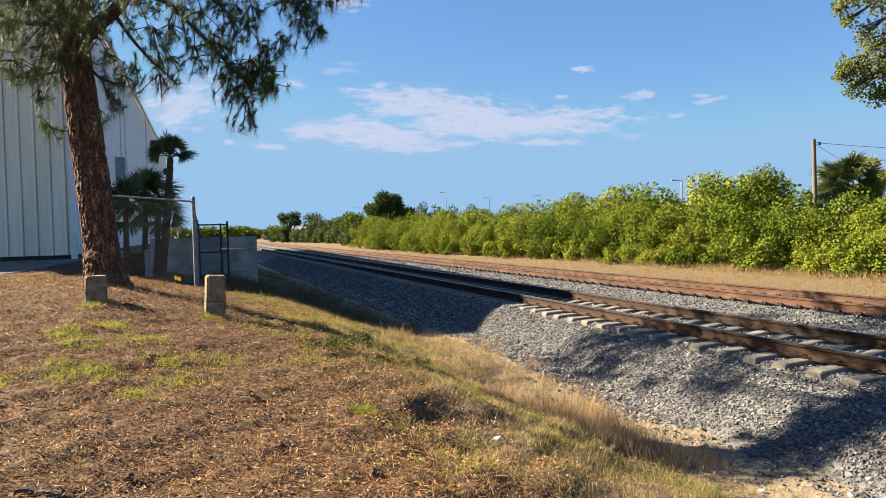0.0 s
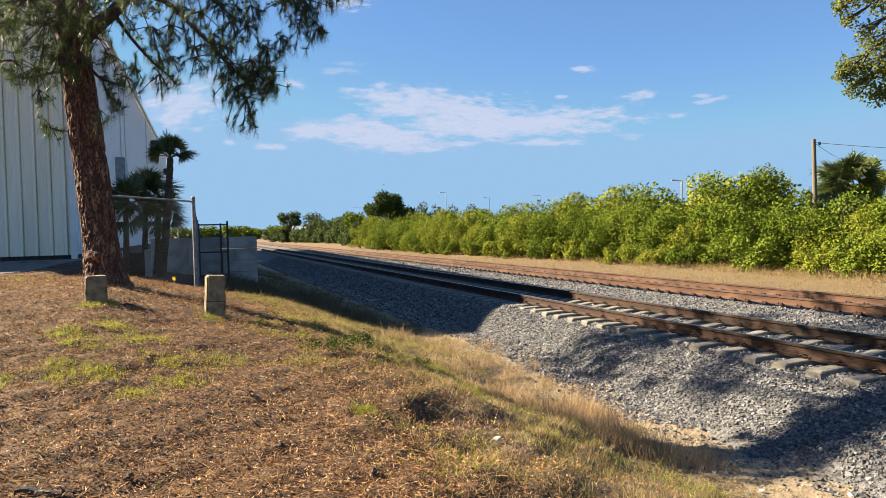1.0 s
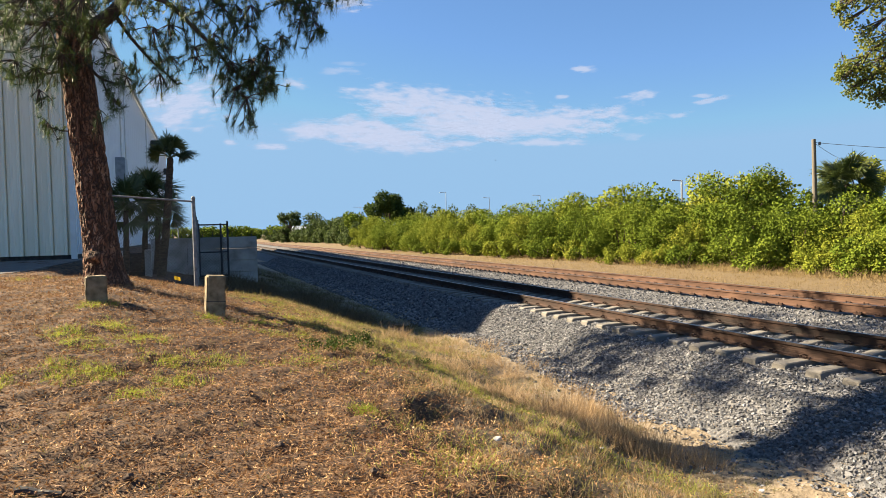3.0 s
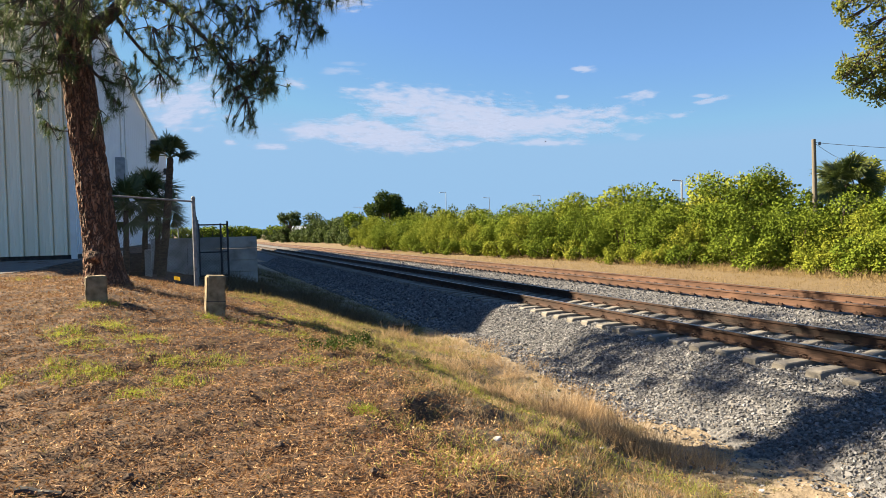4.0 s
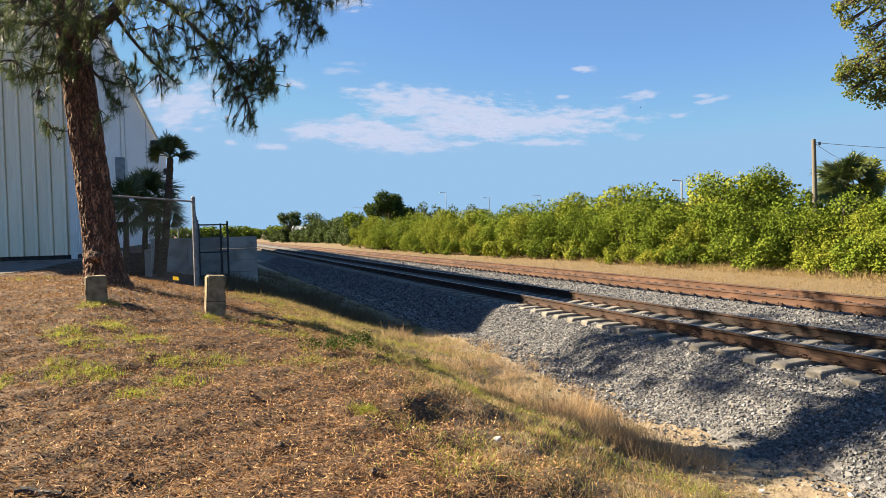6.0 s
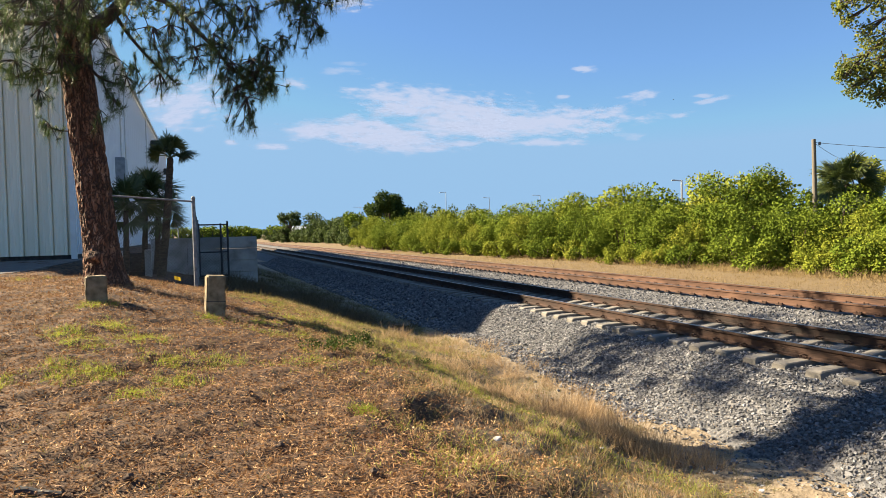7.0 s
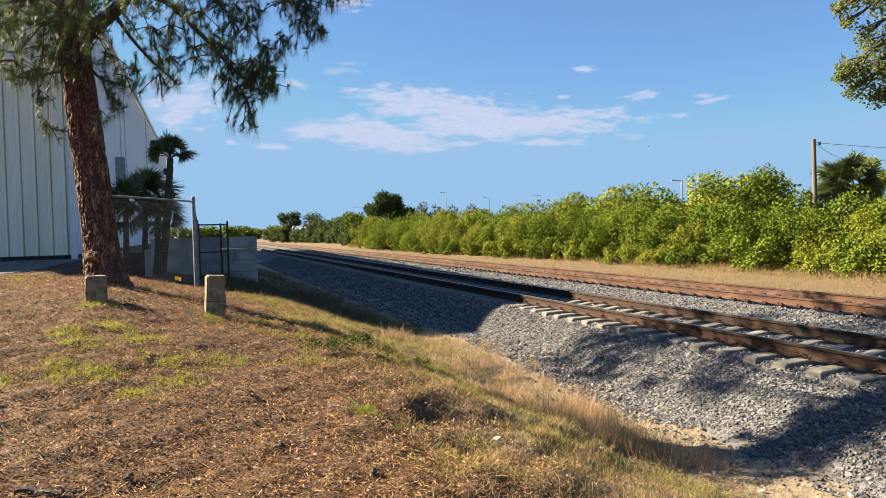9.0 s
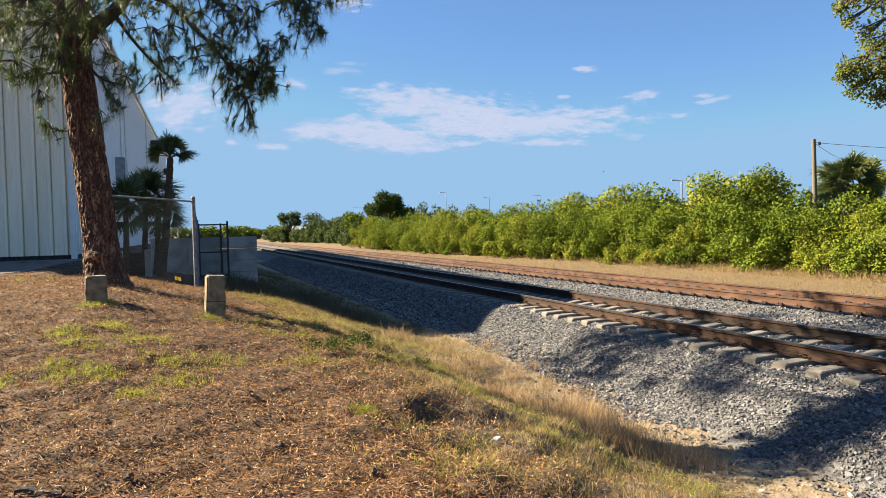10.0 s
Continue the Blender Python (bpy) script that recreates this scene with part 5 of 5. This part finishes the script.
tussocks("dry_grass", band(1700, 1.2, 6.2, 3.2, 17, 1.3, bank_part), 16, 0.06, 0.1, 0.0022, M_HAY, "short thin tan grass on the ditch bank", "grass", 0.9, 0.6)
tussocks("dry_grass", band(560, 1.6, 6.0, 3.2, 13, 1.2, lambda x, y: bank_part(x, y) * patch(1.9, 11, 0.0)(x, y)), 24, 0.055, 0.17, 0.0022, M_HAY, "tan dry grass clumps on the ditch bank", "grass", 0.5, 0.4)
tussocks("dry_grass", band(210, 3.4, 5.9, 6.4, 14.5, 1.0, lambda x, y: 0.15 + 0.85 * patch(2.1, 3, 0.05)(x, y)), 34, 0.08, 0.34, 0.0023, M_HAY, "tall tan dry grass clumps on the ditch bank", "grass", 0.45, 0.4)
tussocks("dry_grass", band(110, 4.1, 5.5, 6.1, 8.9, 1.0, patch(2.6, 17, -0.25)), 34, 0.07, 0.4, 0.0022, M_HAY, "tall tan dry grass clumps near the stones", "grass", 0.3, 0.4)
tussocks("weeds", band(2000, 0.9, 5.6, 3.6, 18, 0.9, lambda x, y: step(0.9, 1.8, x) * patch(1.6, 5, 0.05)(x, y)), 20, 0.06, 0.12, 0.0022, M_WEED, "olive green weeds on the ditch bank", "weeds", 0.9, 0.5)
tussocks("green_grass", band(1000, 1.1, 4.8, 3.8, 14, 0.9, patch(1.3, 14, 0.2)), 20, 0.07, 0.11, 0.0023, M_GRASS, "green weeds among dry grass", "grass", 0.9, 0.5)
tussocks("weeds", band(1500, 1.2, 3.9, 6.2, 13.5, 1.0, lambda x, y: step(1.2, 2.0, x + 0.4 * wob(x, y, 2.2, 8))), 17, 0.08, 0.1, 0.0021, M_WEED, "short olive weeds covering the bank", "weeds", 0.9, 0.5)
tussocks("green_grass", band(420, 1.2, 3.6, 6.4, 13.0, 1.0, patch(2.2, 21, 0.1)), 20, 0.07, 0.09, 0.0021, M_GRASS, "yellow-green grass patches on the bank", "grass", 0.8, 0.5)
tussocks("weeds", band(1900, 0.6, 5.6, 12.5, 45, 1.4), 22, 0.13, 0.17, 0.0032, M_WEED, "olive and tan weeds along the shaded ditch", "weeds", 1.1, 0.3)
tussocks("dry_grass", band(900, 0.8, 5.4, 17, 45, 1.4), 18, 0.14, 0.26, 0.0036, M_BROWN, "brown weeds along the shaded ditch", "grass", 0.6, 0.3)
tussocks("weeds", band(260, 0.9, 4.2, 16.5, 25.5, 1.0), 44, 0.2, 0.55, 0.0036, M_BROWN, "tall brown weeds in front of the concrete wall", "weeds", 0.6, 0.3)
tussocks("green_grass", band(160, 2.4, 4.4, 3.3, 6, 1.0, lambda x, y: 0.5 + 0.5 * wob(x, y, 2.5, 9)), 20, 0.05, 0.15, 0.0026, M_WEED, "green grass tufts by the ditch", "grass", 0.5, 0.4)
tussocks("dry_grass", np.stack([rnd.uniform(20.5, 23.5, 2300), 8 + 90 * rnd.uniform(0, 1, 2300) ** 1.3], -1), 12, 0.15, 0.34, 0.006, M_FIELD, "dry tan grass along the foot of the hedge", "grass", 0.5, 0.3)
tussocks("dry_grass", np.stack([rnd.uniform(16.2, 22, 3800), 6 + 60 * rnd.uniform(0, 1, 3800) ** 1.3], -1), 9, 0.12, 0.12, 0.005, M_FIELD, "short tan dry grass field beyond the tracks", "grass", 0.8, 0.5)

for i, (x, y, s) in enumerate(((1.42, 7.75, 0.26), (1.66, 8.0, 0.3), (1.9, 8.4, 0.24), (2.95, 9.2, 0.15))):
    ob = tagged(new("weed"), "low dark green leafy weed on the ditch bank", "weed", "weeds on the bank")
    ob.location = (x, y, float(gz(x, y)))
    crown("foliage", [(s * math.cos(k * 2.4 + i) * (0.3 + 0.17 * k), s * math.sin(k * 2.4 + i) * (0.3 + 0.17 * k), 0.04 + 0.02 * (k % 3), s * 0.3) for k in range(7)], 480, 0.028, M_HERB, ob, "", 0.1)
    v, q = tube([(0, 0, -0.03), (0.01, 0, 0.05)], 0.005, 5)
    solid("stem", v, q, M_TWIG, ob)
# thinner cover behind and beside the viewpoint
n = 16000
x, y = rnd.uniform(-9, 1.6, n), rnd.uniform(-9, 3.6, n)
a = rnd.uniform(0, 2 * math.pi, n)
tagged(strips(lay(x, y, 0.02), np.stack([np.cos(a), np.sin(a), rnd.normal(0.05, 0.1, n)], -1), rnd.uniform(0.1, 0.24, n), np.full(n, 0.005), "pine_straw", M_STRAW), "orange-brown fallen pine needles", "pine straw", kind="stuff")
n = 9000
x, y = rnd.uniform(-9, 2.4, n), rnd.uniform(-9, 3.6, n)
tagged(cards(lay(x, y, 0.02), np.concatenate([rnd.normal(size=(n, 2)), rnd.normal(0, 0.25, (n, 1))], 1), rnd.uniform(0.04, 0.09, n), rnd.uniform(0.012, 0.026, n), 0.2, "leaf_litter", M_LITTER), "small dry brown fallen leaves", "leaf litter", kind="stuff")
tussocks("dry_grass", np.stack([rnd.uniform(1.8, 5.2, 420), rnd.uniform(-9, 3.4, 420)], -1), 12, 0.1, 0.16, 0.0056, M_HAY, "short thin tan grass on the ditch bank", "grass", 0.8, 0.5)

lg = bmesh.new()
bmesh.ops.create_cone(lg, cap_ends=True, segments=10, radius1=0.032, radius2=0.02, depth=0.26, matrix=pose(0, 0, 0, 0, 90, 0))
bmesh.ops.subdivide_edges(lg, edges=list(lg.edges), cuts=3, use_grid_fill=True)
for p in lg.verts:
    p.co += noise.noise_vector(p.co * 22) * 0.016
log = tagged(part("log", lg, M_DARK), "short charred dark log lying in the straw", "log")
log.matrix_world = pose(-0.8, 4.42, float(gz(-0.8, 4.42)) + 0.015, 0, 3, -22)
# scraps of litter and pine cones
for x, y, s in ((2.33, 5.2, 0.035), (3.85, 6.05, 0.022), (3.18, 6.17, 0.018), (5.25, 5.4, 0.03)):
    sc = bmesh.new()
    bmesh.ops.create_icosphere(sc, subdivisions=2, radius=s, matrix=Matrix.Diagonal((1.2, 0.8, 0.5, 1)))
    for p in sc.verts:
        p.co += noise.noise_vector(p.co * 25) * s * 0.45
    ob = tagged(part("paper_scrap", sc, M_LITTERWHITE), "crumpled white paper scrap in the grass", "litter")
    ob.location = (x, y, float(gz(x, y)) + s * 0.9)
for x, y in ((-0.35, 4.45), (0.45, 5.9), (0.55, 4.75), (1.05, 4.2), (-0.55, 5.4)):
    sc = bmesh.new()
    bmesh.ops.create_icosphere(sc, subdivisions=2, radius=0.022, matrix=Matrix.Diagonal((1.5, 1, 0.9, 1)))
    for p in sc.verts:
        p.co += p.co.normalized() * 0.008 * noise.cell(p.co * 90)
    ob = tagged(part("pine_cone", sc, M_TWIG), "dark brown pine cone lying in the straw", "pine cone")
    ob.location = (x, y, float(gz(x, y)) + 0.02)
    ob.rotation_euler = (0.1, 0.1, x * 7)


# ---- clouds far away ----
CLOUD_GLOW = 0.178
CAMR = EYE.to_3x3()


def cloud_material(seed, solidity):
    """Ragged streaks: an oval whose outline is pushed about by broad and fine noise."""
    m = bpy.data.materials.new("cloud")
    m.use_nodes = True
    t, n = m.node_tree, m.node_tree.nodes
    n.remove(n["Principled BSDF"])
    link = t.links.new
    tc, mp, mp2 = n.new("ShaderNodeTexCoord"), n.new("ShaderNodeMapping"), n.new("ShaderNodeMapping")
    mp.inputs["Location"].default_value = mp2.inputs["Location"].default_value = (seed, seed * 0.7, seed)
    mp.inputs["Scale"].default_value, mp2.inputs["Scale"].default_value = (0.011, 0.03, 1), (0.02, 0.075, 1)
    broad, fine = n.new("ShaderNodeTexNoise"), n.new("ShaderNodeTexNoise")
    for node, mapping, detail, rough in ((broad, mp, 4, 0.5), (fine, mp2, 7, 0.62)):
        link(tc.outputs["Object"], mapping.inputs[0])
        link(mapping.outputs[0], node.inputs["Vector"])
        node.inputs["Scale"].default_value, node.inputs["Detail"].default_value, node.inputs["Roughness"].default_value = 1.0, detail, rough
    push, mid, ln = n.new("ShaderNodeVectorMath"), n.new("ShaderNodeVectorMath"), n.new("ShaderNodeVectorMath")
    push.operation, mid.operation, ln.operation = "MULTIPLY_ADD", "SUBTRACT", "LENGTH"
    push.inputs[1].default_value = (0.5, 0.62, 0.0)
    link(broad.outputs["Color"], push.inputs[0])
    link(tc.outputs["UV"], push.inputs[2])
    mid.inputs[1].default_value = (0.75, 0.81, 0.0)
    link(push.outputs[0], mid.inputs[0])
    link(mid.outputs[0], ln.inputs[0])
    body, add, alpha = n.new("ShaderNodeMapRange"), n.new("ShaderNodeMath"), n.new("ShaderNodeMapRange")
    body.interpolation_type = alpha.interpolation_type = "SMOOTHSTEP"
    for i, val in ((1, 0.5), (2, 0.0), (3, -0.75), (4, 0.72)):
        body.inputs[i].default_value = val
    link(ln.outputs["Value"], body.inputs[0])
    link(body.outputs[0], add.inputs[0])
    amp = n.new("ShaderNodeMapRange")
    amp.clamp = False
    for i, val in ((1, 0.3), (2, 0.7), (3, -0.4), (4, 0.4)):
        amp.inputs[i].default_value = val
    link(fine.outputs["Fac"], amp.inputs[0])
    link(amp.outputs[0], add.inputs[1])
    for i, val in ((1, -0.25), (2, 0.75), (3, 0.0), (4, min(1.0, solidity * 1.12))):
        alpha.inputs[i].default_value = val
    link(add.outputs[0], alpha.inputs[0])
    em, tp, ms = n.new("ShaderNodeEmission"), n.new("ShaderNodeBsdfTransparent"), n.new("ShaderNodeMixShader")
    em.inputs[0].default_value, em.inputs[1].default_value = (0.68, 0.77, 1.0, 1), CLOUD_GLOW
    link(alpha.outputs[0], ms.inputs[0])
    link(tp.outputs[0], ms.inputs[1])
    link(em.outputs[0], ms.inputs[2])
    link(ms.outputs[0], n["Material Output"].inputs[0])
    return m


clouds = []


def cloud(cx, cy, w, h, seed, solidity=0.8, tilt=0.0):
    """A thin cloud sheet 2 km off; centre and span in thousandths of the view from its axis."""
    k, dist = 1 / 1250, 1900 + 9 * seed
    c = CAMR @ Vector((cx * k, cy * k, -1)) * dist
    w, h = w * k * dist, h * k * dist
    me = bpy.data.meshes.new("cloud")
    me.from_pydata([(-w / 2, -h / 2, 0), (w / 2, -h / 2, 0), (w / 2, h / 2, 0), (-w / 2, h / 2, 0)], [], [(0, 1, 2, 3)])
    uv = me.uv_layers.new(name="UVMap")
    for lp, co in zip(uv.data, ((0, 0), (1, 0), (1, 1), (0, 1))):
        lp.uv = co
    me.materials.append(cloud_material(seed, solidity))
    ob = tagged(new("backdrop_cloud", me), "thin white streaky cloud in the blue sky", "cloud", kind="structure")
    ob.matrix_world = Matrix.Translation(c + Vector((0, 0, 1.75))) @ CAMR.to_4x4() @ pose(0, 0, 0, 0, 0, tilt)
    ob.visible_shadow = False
    clouds.append(ob)


big = [(-70, 262, 400, 110, 0.9, -4), (40, 240, 540, 140, 0.95, -5), (-120, 208, 560, 96, 0.9, -2), (200, 224, 640, 104, 0.9, 3), (-80, 186, 380, 74, 0.8, -3), (-460, 262, 330, 200, 0.85, 8), (-230, 208, 260, 54, 0.8, 2), (70, 218, 480, 90, 0.85, 0)]
small = [(40, 187, 130, 26, 0.7, 2), (185, 188, 280, 30, 0.75, 1), (410, 234, 90, 24, 0.65, 5), (348, 271, 130, 34, 0.75, 4), (211, 271, 48, 22, 0.7, 4), (254, 317, 66, 26, 0.75, 0), (482, 264, 130, 22, 0.6, 11), (462, 271, 70, 16, 0.6, 2), (-302, 181, 110, 26, 0.8, 1), (-376, 189, 46, 20, 0.7, 0), (-186, 314, 130, 26, 0.4, -3), (-170, 328, 110, 18, 0.3, -3), (-266, 293, 100, 30, 0.75, -6), (-170, 440, 180, 60, 0.8, 3), (330, 200, 110, 28, 0.4, 4)]
for i, (cx, cy, w, h, f, tilt) in enumerate(big + small):
    cloud(cx, cy, w, h, 3.7 * i + 1.3, f, tilt)


# ---- what moves ----
def motions():
    """The bird's flight and wing beats, the flutter of the marker flag, the clouds' slow drift."""
    for c in clouds:
        m = c.matrix_world.copy()
        walk(c, [(t, Matrix.Translation(CAMR @ Vector((0.76 * (t - 5), 0, 0))) @ m) for t in (0.0, 5.0, 10.0)])
    path = [(0.0, 568, 366), (0.4, 614, 348), (0.8, 657, 332), (1.2, 702, 323), (1.6, 744, 312), (2.0, 783, 310), (2.4, 822, 304), (2.7, 850, 295), (3.3, 904, 273), (3.9, 957, 255), (4.4, 1000, 234), (4.9, 1043, 220), (5.2, 1067, 211), (5.7, 1109, 198),
            (6.2, 1148, 187), (6.6, 1172, 181), (7.0, 1192, 177), (7.4, 1207, 183), (7.8, 1210, 187), (8.2, 1200, 200), (8.6, 1178, 228), (9.0, 1147, 260), (9.3, 1116, 284), (9.6, 1088, 300), (10.0, 1068, 304)]
    spots = [(t, CAMR @ Vector(((x - 784) / 1250, (441 - y) / 1250, -1)) * 85 + Vector((0, 0, 1.75))) for t, x, y in path]
    rows = []
    for i, (t, p) in enumerate(spots):
        a, b = spots[max(i - 1, 0)][1], spots[min(i + 1, len(spots) - 1)][1]
        d = b - a
        rows.append((t, pose(*p, 0, 0, math.degrees(math.atan2(d.y, d.x)))))
    # the turn at the right end goes by steps under 90 degrees
    full = [rows[0]]
    for t, m in rows[1:]:
        a, b = full[-1][1].to_euler().z, m.to_euler().z
        turn = (b - a + math.pi) % (2 * math.pi) - math.pi
        if abs(turn) > radians(75):
            mid = pose(*((full[-1][1].translation + m.translation) / 2), 0, 0, math.degrees(a + turn / 2))
            full.append(((full[-1][0] + t) / 2, mid))
        full.append((t, m))
    walk(bird, full)
    for w, s in wings:
        base = w.location.copy()
        walk(w, [(0.1 * i, pose(*base, s * 32 * math.sin(i * 2.1), 0, 0)) for i in range(101)])
    sway = [(0.5 * i, pose(0.004 * math.sin(i * 1.7), 0.003 * math.sin(i * 1.1 + 1), 0.008 * math.sin(i * 0.9 + 0.5))) for i in range(21)]
    for ob in swaying:
        walk(ob, [(0.5 * i, pose(0.005 * math.sin(i * 0.8) + 0.003 * math.sin(i * 2.1), 0.003 * math.sin(i * 1.3), 0.003 * math.sin(i * 1.1 + 1))) for i in range(21)])
    walk(oak_leaves, sway)
    walk(oak_sprigs, sway)
    wave = [(0.0, 8), (0.3, 0), (0.5, 25), (0.8, 62), (1.0, 70), (1.3, 66), (1.6, 58), (1.9, 48), (2.2, 35), (2.4, 5), (2.7, 0), (3.2, 15), (3.8, 5), (4.2, 22), (4.6, 10), (5.0, 5), (5.4, 35), (5.7, 20), (6.2, 40), (6.8, 15), (7.2, 5), (7.6, 0), (8.0, 12), (8.5, 5), (9.0, 0), (9.5, 8), (10.0, 4)]
    walk(cloth, [(t, pose(0, 0, 0, 0, -a * 0.25, -10 + a)) for t, a in wave])


motions()
